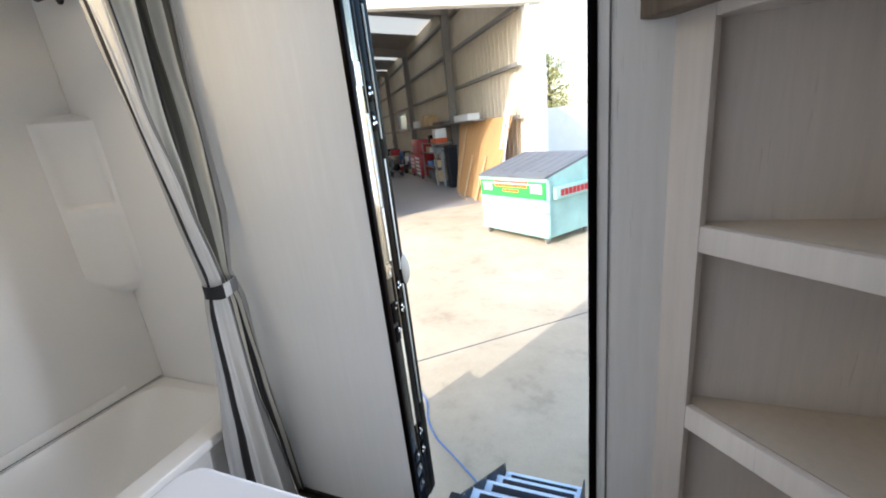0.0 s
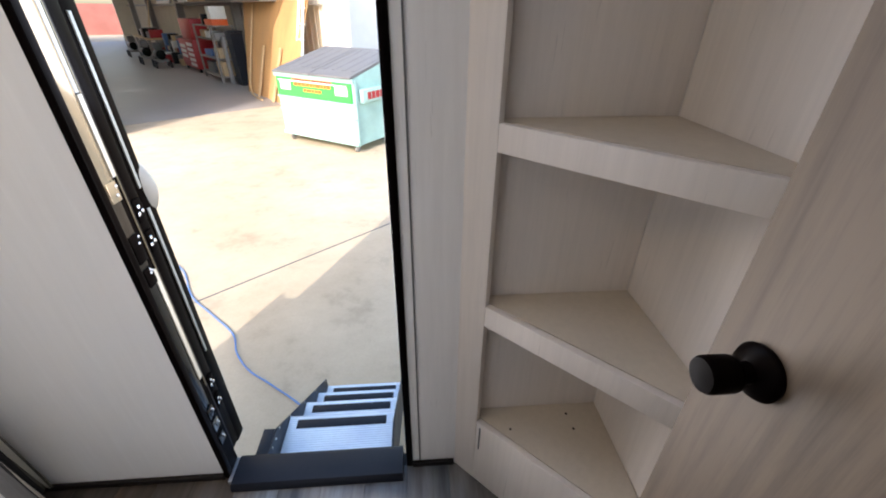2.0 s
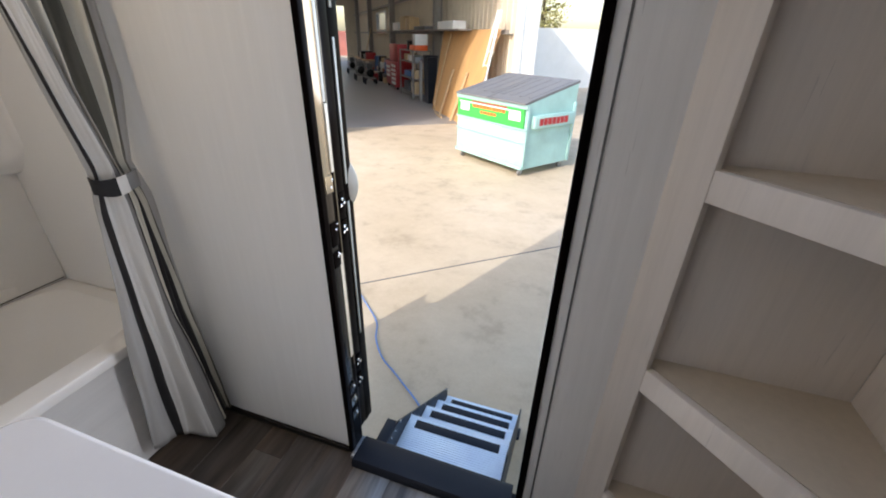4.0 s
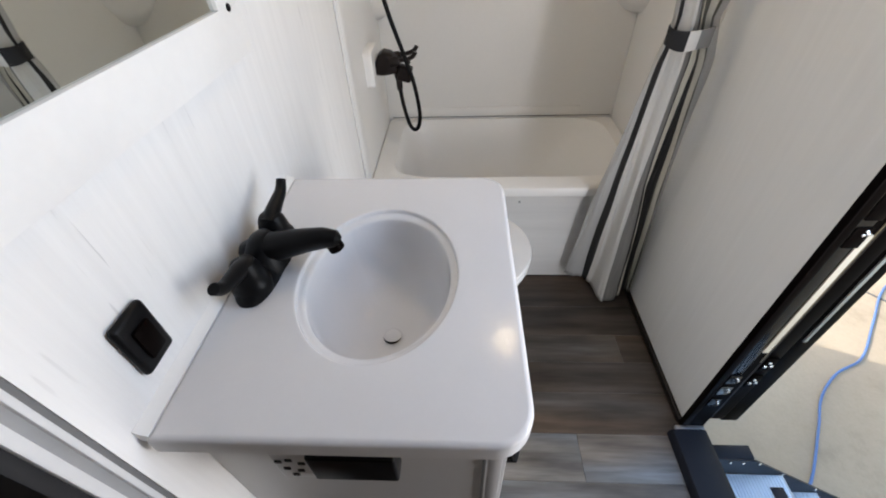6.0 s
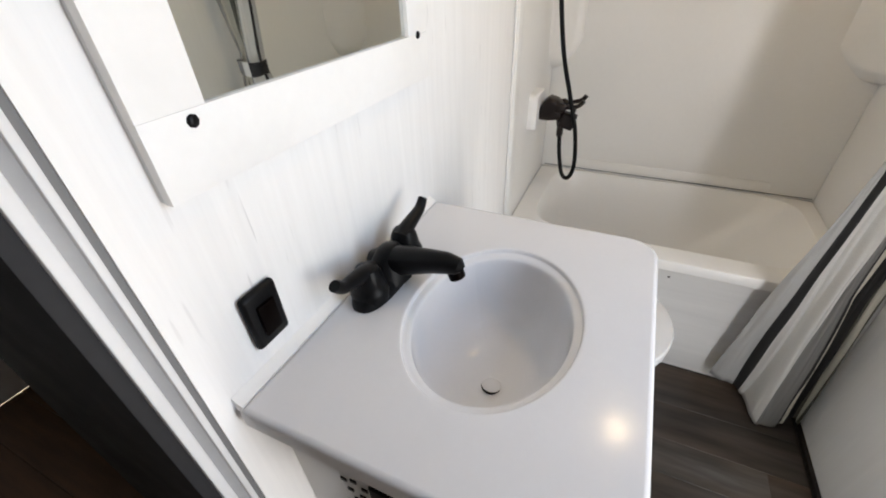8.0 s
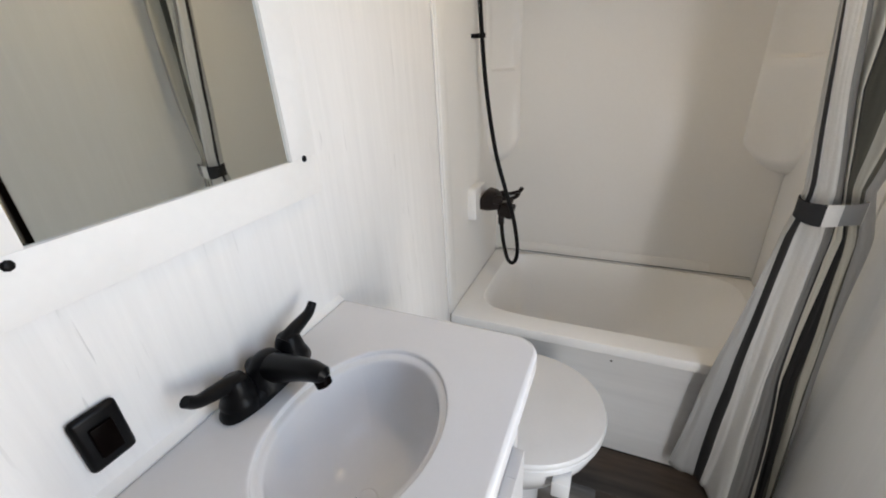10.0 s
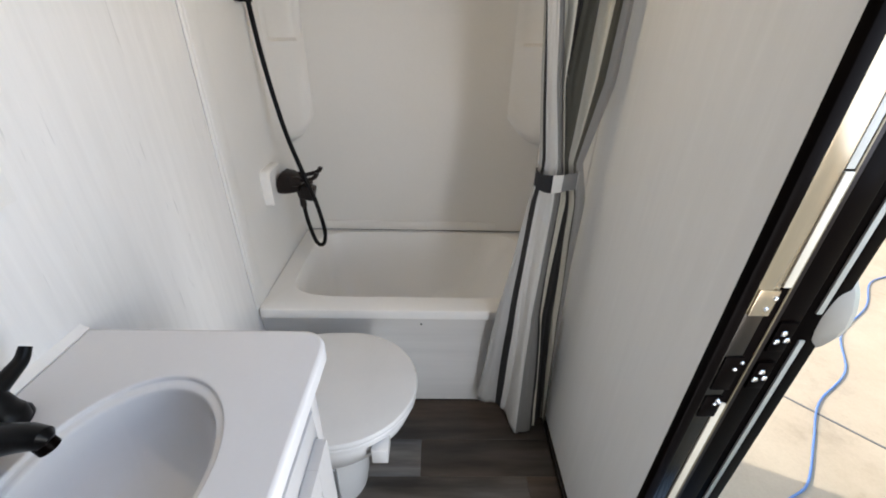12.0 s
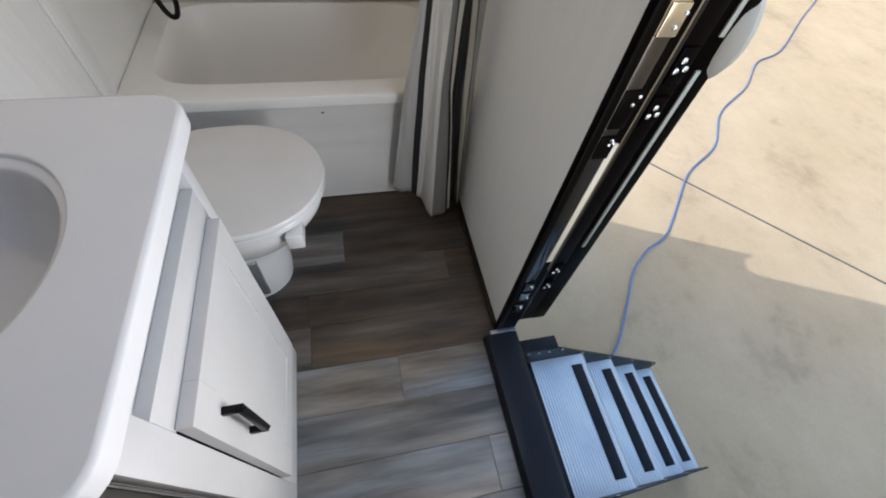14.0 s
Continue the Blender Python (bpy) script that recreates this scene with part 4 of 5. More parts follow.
bm = B()
uvs = bm.loops.layers.uv.new("UVMap")
COLS, ROWSN = 200, 80
grid = []
for r in range(ROWSN + 1):
    row = []
    for c in range(COLS + 1):
        u = c / COLS
        hem = 0.022 + 0.030 * max(0.0, 0.22 - u) / 0.22 + 0.012 * math.sin(9 * u + 1)
        z = 1.888 + (hem - 1.888) * r / ROWSN
        slack = abs(z - TIE) / (1.888 - TIE if z > TIE else TIE)
        y = straight(z, tuple(HANG), [straight(u, ACROSS, row_y) for row_y in HANG.values()])
        x = -0.934 + straight(z, tuple(FORWARD), [eased(u, ACROSS, row_x) for row_x in FORWARD.values()])
        crease = noise.noise((13 * u, 1.9 * z, 0.3)) * 0.016 + noise.noise((34 * u, 5.0 * z, 2.1)) * 0.0055
        pinch = noise.noise((26 * u, 16 * z, 5.0)) * 0.006 * max(0.0, 1 - abs(z - TIE) / 0.16)
        x += crease * (0.25 + min(1.0, 2.2 * slack)) + pinch
        y += noise.noise((7 * u, 2.3 * z, 8.8)) * 0.007 * min(1.0, 2.5 * slack)
        row.append(bm.verts.new((x, min(y, W - 0.010), z)))
    grid.append(row)
for r in range(ROWSN):
    for c in range(COLS):
        f = bm.faces.new((grid[r][c], grid[r][c + 1], grid[r + 1][c + 1], grid[r + 1][c]))
        for lp, (cc, rr) in zip(f.loops, ((c, r), (c + 1, r), (c + 1, r + 1), (c, r + 1))):
            lp[uvs].uv = (cc / COLS, rr / ROWSN)
cloth = part("cloth", bm, M["curtain"], curtain, smooth=80)
thick = cloth.modifiers.new("thickness", "SOLIDIFY")
thick.thickness = 0.0016
M["tie_dark"] = worn("dark_cloth", (0.014, 0.014, 0.016), 0.85, vary=0.15, fine=300, relief=0.3)
M["tie_pale"] = worn("pale_cloth", (0.78, 0.77, 0.74), 0.85, vary=0.08, fine=300, relief=0.3)
M["tie_grey"] = worn("grey_cloth", (0.25, 0.25, 0.25), 0.85, vary=0.1, fine=300, relief=0.3)
tie = thing("curtain_tie", (-0.922, 0.9, 0.94), "striped cloth tie band gathering the curtain", "curtain tie")
for key, a0, a1, lab in (("tie_dark", -112, -20, "dark stripe"), ("tie_pale", -20, 6, "pale stripe"), ("tie_grey", 6, 62, "grey stripe"), ("tie_pale", 62, 248, "pale back of the band")):
    bm = B()
    steps = max(4, int((a1 - a0) / 8))
    rings = []
    for s in range(steps + 1):
        a = radians(a0 + (a1 - a0) * s / steps)
        c, q = math.cos(a), math.sin(a)
        px, py = -0.927 + 0.036 * c, 0.892 + 0.051 * q
        rings.append([(px, py, 0.940 + 0.004 * math.sin(3 * a)), (px + 0.003 * c, py + 0.003 * q, 0.940 + 0.004 * math.sin(3 * a)), (px + 0.003 * c, py + 0.003 * q, 0.984 + 0.003 * math.sin(2 * a)), (px, py, 0.984 + 0.003 * math.sin(2 * a))])
    loft(bm, rings)
    part("band", bm, M[key], tie, lab)

# dark hanging bar high on the wall over the tub
bar = thing("hanging_bar", (-1.27, 0.98, 1.905), "dark metal hanging bar high on the shower wall", "hanging bar")
bm = B()
tube(bm, [(-1.49, 0.968, 1.905), (-1.05, 0.968, 1.905)], 0.011, 14)
part("rod", bm, M["bronze"], bar)
for x in (-1.44, -1.10):
    bm = B()
    turned(bm, [(0.020, 0.0), (0.020, 0.004), (0.008, 0.008), (0.007, 0.034)], (x, W - 0.0042, 1.905), (0, -1, 0), 16)
    part("bracket", bm, M["bronze"], bar)

# ---- ceiling lamp ----
M["glow"] = bpy.data.materials.new("lamp_glow")
M["glow"].use_nodes = True
_nt = M["glow"].node_tree
_nt.nodes.remove(_nt.nodes["Principled BSDF"])
_em = _nt.nodes.new("ShaderNodeEmission")
_em.inputs[0].default_value, _em.inputs[1].default_value = (1.0, 0.75, 0.44, 1), 84.0
_nt.links.new(_em.outputs[0], _nt.nodes["Material Output"].inputs[0])
lamp = thing("ceiling_lamp", LAMP, "small round warm ceiling lamp with metal rim", "ceiling lamp")
bm = B()
turned(bm, [(0.046, 0.0), (0.049, -0.010), (0.044, -0.014), (0.036, -0.010)], (LAMP[0], LAMP[1], CEIL), (0, 0, 1), 28)
part("rim", bm, M["trim"], lamp)
bm = B()
turned(bm, [(0.031, 0.0), (0.031, -0.004), (0.01, -0.006)], (LAMP[0], LAMP[1], CEIL - 0.010), (0, 0, 1), 28)
part("diffuser", bm, M["glow"], lamp, "warm glowing diffuser")

# ---- floor register ----
reg = thing("floor_register", (0.073, 0.20, 0.0), "black slotted floor register beside the vanity", "floor register")
bm = B()
for a in ((0.020, 0.032, 0.05, 0.35), (0.114, 0.126, 0.05, 0.35), (0.032, 0.114, 0.05, 0.062), (0.032, 0.114, 0.338, 0.35)):
    box(bm, *a, 0.0, 0.006, 0.001)
part("frame", bm, M["black"], reg)
bm = B()
box(bm, 0.0315, 0.1145, 0.0615, 0.3385, 0.0005, 0.0012)
part("backing", bm, M["black"], reg)
for i in range(14):
    bm = B()
    y = 0.072 + i * 0.0195
    box(bm, 0.032, 0.114, y - 0.0045, y + 0.0045, 0.001, 0.0045, 0.0008)
    part("slat", bm, M["black"], reg)

# ---- outside: ground, steps ----
M["concrete"] = mat("sunlit_concrete", (0.40, 0.37, 0.33), 0.85)
_m = M["concrete"]
cv = coords(_m)
c1 = ramp(_m, noisy(_m, cv, 0.35, 5, 0.6), [(0.3, (0.50, 0.395, 0.262)), (0.55, (0.585, 0.473, 0.332)), (0.75, (0.64, 0.537, 0.405))])
c2 = ramp(_m, noisy(_m, cv, 2.2, 6, 0.7), [(0.28, (0.70, 0.685, 0.67)), (0.45, (0.92, 0.91, 0.90)), (0.62, (1, 1, 1))])
c3 = ramp(_m, noisy(_m, cv, 60, 4, 0.7), [(0.3, (0.94,) * 3), (0.6, (1, 1, 1))])
base(_m, mix(_m, 1.0, mix(_m, 1.0, c1, c2, "MULTIPLY"), c3, "MULTIPLY"))
bump(_m, noisy(_m, cv, 120, 3), 0.12, 0.002)
bm = B()
for x0, x1, y0, y1 in ((-600, 600, -600, 1200),):
    box(bm, x0, x1, y0, y1, GROUND - 0.3, GROUND)
structure("ground", bm, M["concrete"], "worn sunlit concrete yard", "ground", smooth=None)
bm = B()
a, b = Vector((-9.0, -3.42)), Vector((12.0, 14.78))
d = (b - a).normalized()
w = Vector((-d.y, d.x)) * 0.006
for p, q in ((a, b),):
    prism(bm, [tuple(p - w), tuple(q - w), tuple(q + w), tuple(p + w)], GROUND - 0.01, GROUND + 0.004)
structure("pavement_joint", bm, M["caulk"], "dark saw-cut joint in the concrete", "pavement joint", smooth=None)

steps = thing("entry_steps", (-0.11, 1.4, GROUND), "folding aluminium entry steps with black grip strips", "entry steps")
TREADS = ((1.152, 1.356, -0.170), (1.330, 1.545, -0.320), (1.515, 1.725, -0.470), (1.695, 1.900, -0.620))
SX0, SX1 = -0.326, 0.108
M["tread"] = worn("ribbed_aluminium", (0.85, 0.92, 1.0), 0.36, metal=0.5, vary=0.08, relief=0.03)
for y0, y1, z in TREADS:
    bm = B()
    prof = [(y0, z - 0.004)]
    y = y0
    while y < y1 - 0.006:
        prof += [(y, z), (y + 0.006, z), (y + 0.0068, z - 0.003), (y + 0.0092, z - 0.003)]
        y += 0.010
    prof += [(y1, z), (y1, z - 0.030), (y1 - 0.004, z - 0.030), (y1 - 0.004, z - 0.006), (y0, z - 0.006)]
    loft(bm, [[(SX0, y, zz) for y, zz in prof[1:]], [(SX1, y, zz) for y, zz in prof[1:]]])
    tread = part("tread", bm, M["tread"], steps, "ribbed aluminium tread", smooth=None)
    bm = B()
    box(bm, SX0 + 0.036, SX1 - 0.032, y1 - 0.060, y1 - 0.020, z - 0.0005, z + 0.002, 0.0006)
    part("grip_strip", bm, M["rubber"], tread, "black grip strip")
for side, x in ((0, SX0 - 0.003), (1, SX1 + 0.003)):
    bm = B()
    pts = [(1.085, -0.06), (1.235, -0.075), (1.905, -0.567), (1.915, GROUND + 0.012), (1.88, GROUND + 0.012), (1.10, -0.24)]
    xa, xb = (x - 0.006, x) if side == 0 else (x, x + 0.006)
    loft(bm, [[(xa, y, z) for y, z in pts], [(xb, y, z) for y, z in pts]])
    stringer = part("stringer", bm, M["rubber"], steps, "dark side plate of the steps", smooth=None)
    for y, z in ((1.12, -0.082), (1.16, -0.086), (1.20, -0.090), (1.25, -0.092), (1.36, -0.172), (1.53, -0.297), (1.70, -0.422), (1.88, -0.555)):
        bm = B()
        screw_head(bm, (xb if side == 0 else xa, y, z), (1 if side == 0 else -1, 0, 0), 0.005)
        part("rivet", bm, M["chrome"], stringer, "bright rivet")
    bm = B()
    box(bm, x - 0.02, x + 0.02, 1.86, 1.94, GROUND, GROUND + 0.012, 0.003)
    part("foot", bm, M["rubber"], steps)
bm = B()
box(bm, SX0, SX1, 1.079, 1.151, -0.178, -0.166, 0.002)
box(bm, SX0 - 0.05, SX0 - 0.01, 1.079, 1.23, -0.085, -0.070, 0.002)
part("hanger_bracket", bm, M["rubber"], steps, "black mounting bracket")

# blue air hose on the concrete
M["blue"] = worn("blue_rubber", (0.11, 0.21, 0.46), 0.5, vary=0.1)
bm = B()
AIR = [(-0.40, 1.3), (-0.44, 1.70), (-0.48, 1.862), (-0.74, 2.07), (-0.92, 2.20), (-1.06, 2.37), (-1.16, 2.57), (-1.41, 2.81), (-1.68, 3.07), (-1.945, 3.48), (-2.335, 3.80), (-2.69, 4.335), (-3.07, 4.74), (-3.28, 5.21), (-3.92, 6.02), (-4.55, 6.85), (-5.4, 7.7)]
pts = spline([(x, y, GROUND + 0.0075) for x, y in AIR], 6)
tube(bm, pts, 0.0060, 8)
solid("air_hose", bm, M["blue"], "thin blue air hose lying on the concrete", "air hose")

# ---- outside: waste container ----
M["teal"] = worn("pale_teal_paint", (0.36, 0.56, 0.52), 0.5, vary=0.12, scale=3, fine=40, relief=0.06)
M["green"] = worn("green_sticker", (0.05, 0.42, 0.07), 0.45, vary=0.08)
M["lid"] = worn("weathered_lid_plastic", (0.17, 0.17, 0.175), 0.6, vary=0.2, scale=5, relief=0.15)
M["red"] = worn("red_enamel", (0.42, 0.018, 0.025), 0.4, vary=0.12)
M["orange"] = worn("orange_print", (0.75, 0.12, 0.02), 0.5, vary=0.06)
M["white"] = worn("white_print", (0.82, 0.82, 0.80), 0.45, vary=0.05)
M["steel"] = worn("dull_steel", (0.32, 0.31, 0.30), 0.5, metal=0.6, vary=0.2)
DC = Vector((-0.68, 6.90, GROUND))
DA = Vector((-0.827, 0.562, 0))              # along the front
DB = Vector((0.562, 0.827, 0))               # towards the back
DT = Matrix(((DA.x, DB.x, 0, DC.x), (DA.y, DB.y, 0, DC.y), (0, 0, 1, DC.z), (0, 0, 0, 1)))


def dumped(bm):
    bmesh.ops.transform(bm, matrix=DT, verts=bm.verts[:])
    return bm


dump = thing("waste_container", DC + DA * 0.95 + DB * 0.6, "pale teal steel waste container with grey lids", "dumpster")
LEN, DEP = 1.72, 1.22
bm = B()
side = [(0.0, 0.13), (0.0, 1.16), (0.10, 1.19), (DEP, 1.44), (DEP, 0.13)]
loft(bm, [[(0.0, b, z) for b, z in side], [(LEN, b, z) for b, z in side]])
body = part("body", dumped(bm), M["teal"], dump, smooth=None)
for a0, a1, z0, z1 in ((-0.02, LEN + 0.02, 1.10, 1.165), (-0.02, LEN + 0.02, 0.77, 0.80), (-0.01, LEN + 0.01, 0.56, 0.585), (-0.02, LEN + 0.02, 0.13, 0.19)):
    bm = B()
    box(bm, a0, a1, -0.030, 0.0, z0, z1, 0.005)
    part("rib", dumped(bm), M["teal"], body)
for b0, b1 in ((0.0, 0.05), (DEP - 0.06, DEP)):
    bm = B()
    box(bm, -0.028, 0.0, b0, b1, 0.13, 1.14, 0.004)
    part("rib", dumped(bm), M["teal"], body)
bm = B()
box(bm, -0.09, -0.0005, 0.12, DEP - 0.08, 0.80, 1.00, 0.012)
part("fork_pocket", dumped(bm), M["teal"], body, "pale teal lifting pocket on the side")
bm = B()
box(bm, 0.03, LEN - 0.03, -0.0325, -0.0005, 0.80, 1.10)
band = part("front_band", dumped(bm), M["green"], body, "bright green front band")
bm = B()
tube(bm, [(0.10, -0.05, 1.055), (LEN - 0.10, -0.05, 1.055)], 0.010, 8)
part("lid_bar", dumped(bm), M["white"], body, "thin pale bar across the front")
for a0, a1, z0, z1, key in ((0.42, 1.30, 1.065, 1.095, "red"), (0.45, 1.27, 0.985, 1.035, "orange"), (0.66, 1.06, 0.90, 0.945, "orange")):
    bm = B()
    a = a0
    while a < a1 - 0.03:
        wd = 0.045 + 0.05 * ((a * 37) % 1)
        box(bm, a, min(a + wd, a1), -0.035, -0.0328, z0, z1)
        a += wd + 0.014
    part("print_bar", dumped(bm), M[key], band, "plain bar of printed warning")
for a0, a1, z0, z1 in ((0.10, 0.36, 0.905, 1.035), (1.36, 1.60, 0.905, 1.035), (0.55, 1.30, 0.63, 0.75)):
    bm = B()
    box(bm, a0, a1, -0.0355 if z0 > 0.8 else -0.004, -0.0328 if z0 > 0.8 else -0.0005, z0, z1)
    part("reflector", dumped(bm), M["white"], body, "white sticker")
bm = B()
for k in range(7):
    box(bm, -0.093, -0.0905, 0.22 + k * 0.105, 0.31 + k * 0.105, 0.845, 0.955)
part("side_print", dumped(bm), M["red"], body, "plain red printed bars")
for a0, a1 in ((0.0, LEN / 2 - 0.010), (LEN / 2 + 0.010, LEN)):
    bm = B()
    loft(bm, [[(a0, -0.06, 1.165), (a1, -0.06, 1.165), (a1, -0.06, 1.195), (a0, -0.06, 1.195)], [(a0, 0.10, 1.195), (a1, 0.10, 1.195), (a1, 0.10, 1.235), (a0, 0.10, 1.235)], [(a0, DEP + 0.03, 1.445), (a1, DEP + 0.03, 1.445), (a1, DEP + 0.03, 1.485), (a0, DEP + 0.03, 1.485)]])
    lid = part("lid", dumped(bm), M["lid"], dump, "weathered dark grey plastic lid", smooth=None)
    for k in range(4):
        bm = B()
        a = a0 + 0.11 + k * (a1 - a0 - 0.22) / 3
        loft(bm, [[(a - 0.04, 0.16, 1.248), (a + 0.04, 0.16, 1.248), (a + 0.03, 0.16, 1.256), (a - 0.03, 0.16, 1.256)], [(a - 0.04, DEP - 0.1, 1.455), (a + 0.04, DEP - 0.1, 1.455), (a + 0.03, DEP - 0.1, 1.464), (a - 0.03, DEP - 0.1, 1.464)]])
        part("ridge", dumped(bm), M["lid"], lid, smooth=None)
for a, b in ((0.10, 0.08), (LEN - 0.10, 0.08), (0.10, DEP - 0.1), (LEN - 0.10, DEP - 0.1)):
    bm = B()
    turned(bm, [(0.042, -0.025), (0.052, -0.02), (0.052, 0.02), (0.042, 0.025)], (a, b, 0.052), (1, 0, 0), 16)
    wheel = part("caster", dumped(bm), M["steel"], dump, "small dark caster wheel")
    bm = B()
    for da in (-0.034, 0.028):
        box(bm, a + da, a + da + 0.006, b - 0.025, b + 0.025, 0.045, 0.118)
    box(bm, a - 0.05, a + 0.05, b - 0.05, b + 0.05, 0.118, 0.1295)
    part("fork", dumped(bm), M["steel"], wheel)

# ---- outside: open workshop hall ----
HP = Vector((-1.75, 11.3, 0))
HU, HV = Vector((-0.8, -0.6, 0)), Vector((-0.6, 0.8, 0))
HT = Matrix(((HU.x, HV.x, 0, HP.x), (HU.y, HV.y, 0, HP.y), (0, 0, 1, 0), (0, 0, 0, 1)))


def hall(bm):
    bmesh.ops.transform(bm, matrix=HT, verts=bm.verts[:])
    return bm


def hall_at(u, v, z=GROUND):
    return HP + HU * u + HV * v + Vector((0, 0, z))


M["facade"] = worn("white_ribbed_facade", (0.80, 0.80, 0.78), 0.5, vary=0.04, scale=2, fine=20)
M["liner"] = worn("cream_wall_liner", (0.68, 0.60, 0.475), 0.6, vary=0.08, scale=1.2, fine=15)
M["roof_in"] = worn("roof_underside", (0.40, 0.385, 0.36), 0.7, vary=0.15, scale=0.8, fine=10)
M["skylight"] = mat("translucent_roof_sheet", (0.85, 0.85, 0.80), 0.6)
_tr = node(M["skylight"], "ShaderNodeBsdfTranslucent", Color=(0.60, 0.57, 0.51, 1))
link(M["skylight"], _tr.outputs[0], M["skylight"].node_tree.nodes["Material Output"].inputs[0])
M["girder"] = worn("grey_primer_steel", (0.30, 0.28, 0.255), 0.55, metal=0.2, vary=0.12)
HG, HH, HD = GROUND, 4.03, 30.0
bm = B()
box(bm, -0.5, 14.0, -0.25, 0.0, HH, 6.6)
box(bm, -0.5, 0.0, -0.25, 0.0, HG, HH)
box(bm, 4.6, 14.0, -0.25, 0.0, HG, HH)
structure("hall_front_wall", hall(bm), M["facade"], "white front wall of the workshop hall", "workshop facade", smooth=None)
for u in (-0.42, -0.02):
    bm = B()
    box(bm, u - 0.04, u + 0.03, -0.29, -0.2505, HG, HH + 0.15, 0.004)
    structure("trim_hall_post", hall(bm), M["facade"], "white corner trim of the workshop opening", "facade trim")
bm = B()
box(bm, -0.5, 4.6, -0.30, -0.2505, HH - 0.02, HH + 0.14, 0.004)
structure("trim_hall_header", hall(bm), M["liner"], "cream trim over the workshop opening", "facade trim")
bm = B()
box(bm, -0.25, 0.0, 0.0, HD, HG, 6.0)
side_wall = structure("hall_side_wall", hall(bm), M["liner"], "cream ribbed inner wall of the workshop hall", "workshop wall", smooth=None)
bm = B()
v = 0.25
while v < HD:
    loft(bm, [[(0.001, v - 0.03, z), (0.022, v - 0.018, z), (0.022, v + 0.018, z), (0.001, v + 0.03, z)] for z in (HG + 0.02, 5.9)])
    v += 0.30
ribs = part("wall_rib", hall(bm), M["liner"], side_wall, smooth=None)
tagged(ribs, "", "", "", "stuff")
for z in (1.45, 2.75, 4.05, 5.2):
    bm = B()
    box(bm, 0.024, 0.16, 0.05, HD, z - 0.06, z - 0.045)
    box(bm, 0.145, 0.16, 0.05, HD, z - 0.045, z + 0.04)
    part("girt", hall(bm), M["girder"], side_wall, "grey steel girt", smooth=None)
for v in (5.4, 13.2, 20.3, 26.4):
    bm = B()
    box(bm, 0.17, 0.20, v - 0.11, v + 0.11, HG, 5.6)
    box(bm, 0.20, 0.42, v - 0.012, v + 0.012, HG, 5.6)
    box(bm, 0.42, 0.45, v - 0.11, v + 0.11, HG, 5.6)
    col = structure("hall_column", hall(bm), M["girder"], "grey steel column of the workshop hall", "steel column", smooth=None)
    bm = B()
    loft(bm, [[(0.2, v - 0.08, 5.2), (0.2, v + 0.08, 5.2), (0.2, v + 0.08, 5.6), (0.2, v - 0.08, 5.6)], [(13.8, v - 0.08, 6.6), (13.8, v + 0.08, 6.6), (13.8, v + 0.08, 6.9), (13.8, v - 0.08, 6.9)]])
    part("rafter", hall(bm), M["girder"], col, smooth=None)
SHEETS = ((1.6, 4.4), (8.2, 11.0), (14.7, 17.5), (21.2, 24.0))
bm = B()
cuts = [-0.25] + [q for pair in SHEETS for q in pair] + [HD + 0.2]
for v0, v1 in zip(cuts[0::2], cuts[1::2]):
    loft(bm, [[(-0.5, v, 5.75), (14.0, v, 7.2), (14.0, v, 7.3), (-0.5, v, 5.85)] for v in (v0, v1)])
structure("hall_roof", hall(bm), M["roof_in"], "grey underside of the workshop roof", "workshop roof", smooth=None)
for v0, v1 in SHEETS:
    bm = B()
    loft(bm, [[(-0.5, v, 5.76), (14.0, v, 7.21), (14.0, v, 7.22), (-0.5, v, 5.77)] for v in (v0 + 0.002, v1 - 0.002)])
    structure("roof_sheet", hall(bm), M["skylight"], "pale translucent roof sheet", "roof sheet", smooth=None)
bm = B()
box(bm, 14.0, 14.2, 0.0, HD, HG, 7.2)
structure("hall_far_side_wall", hall(bm), M["liner"], "cream far wall of the workshop hall", "workshop wall", smooth=None)
bm = B()
box(bm, 0.0, 0.9, HD, HD + 0.2, HG, 6.0)
box(bm, 7.0, 14.0, HD, HD + 0.2, HG, 7.0)
box(bm, 0.9, 7.0, HD, HD + 0.2, 3.4, 6.2)
structure("hall_back_wall", hall(bm), M["liner"], "cream back wall with a wide opening", "workshop wall", smooth=None)
M["slab"] = worn("grey_workshop_floor", (0.38, 0.35, 0.325), 0.45, vary=0.18, scale=0.7, fine=25)
bm = B()
box(bm, 0.0, 14.0, 0.6, HD, HG - 0.05, HG + 0.004)
structure("hall_floor", hall(bm), M["slab"], "smooth grey workshop floor", "workshop floor", smooth=None)
bm = B()
box(bm, -2.0, 14.0, HD + 10, HD + 10.2, HG, 1.6)
structure("red_fence", hall(bm), worn("faded_red_sheet", (0.52, 0.20, 0.16), 0.6, vary=0.15, scale=1.0), "faded red sheet fence behind the workshop", "fence", smooth=None)

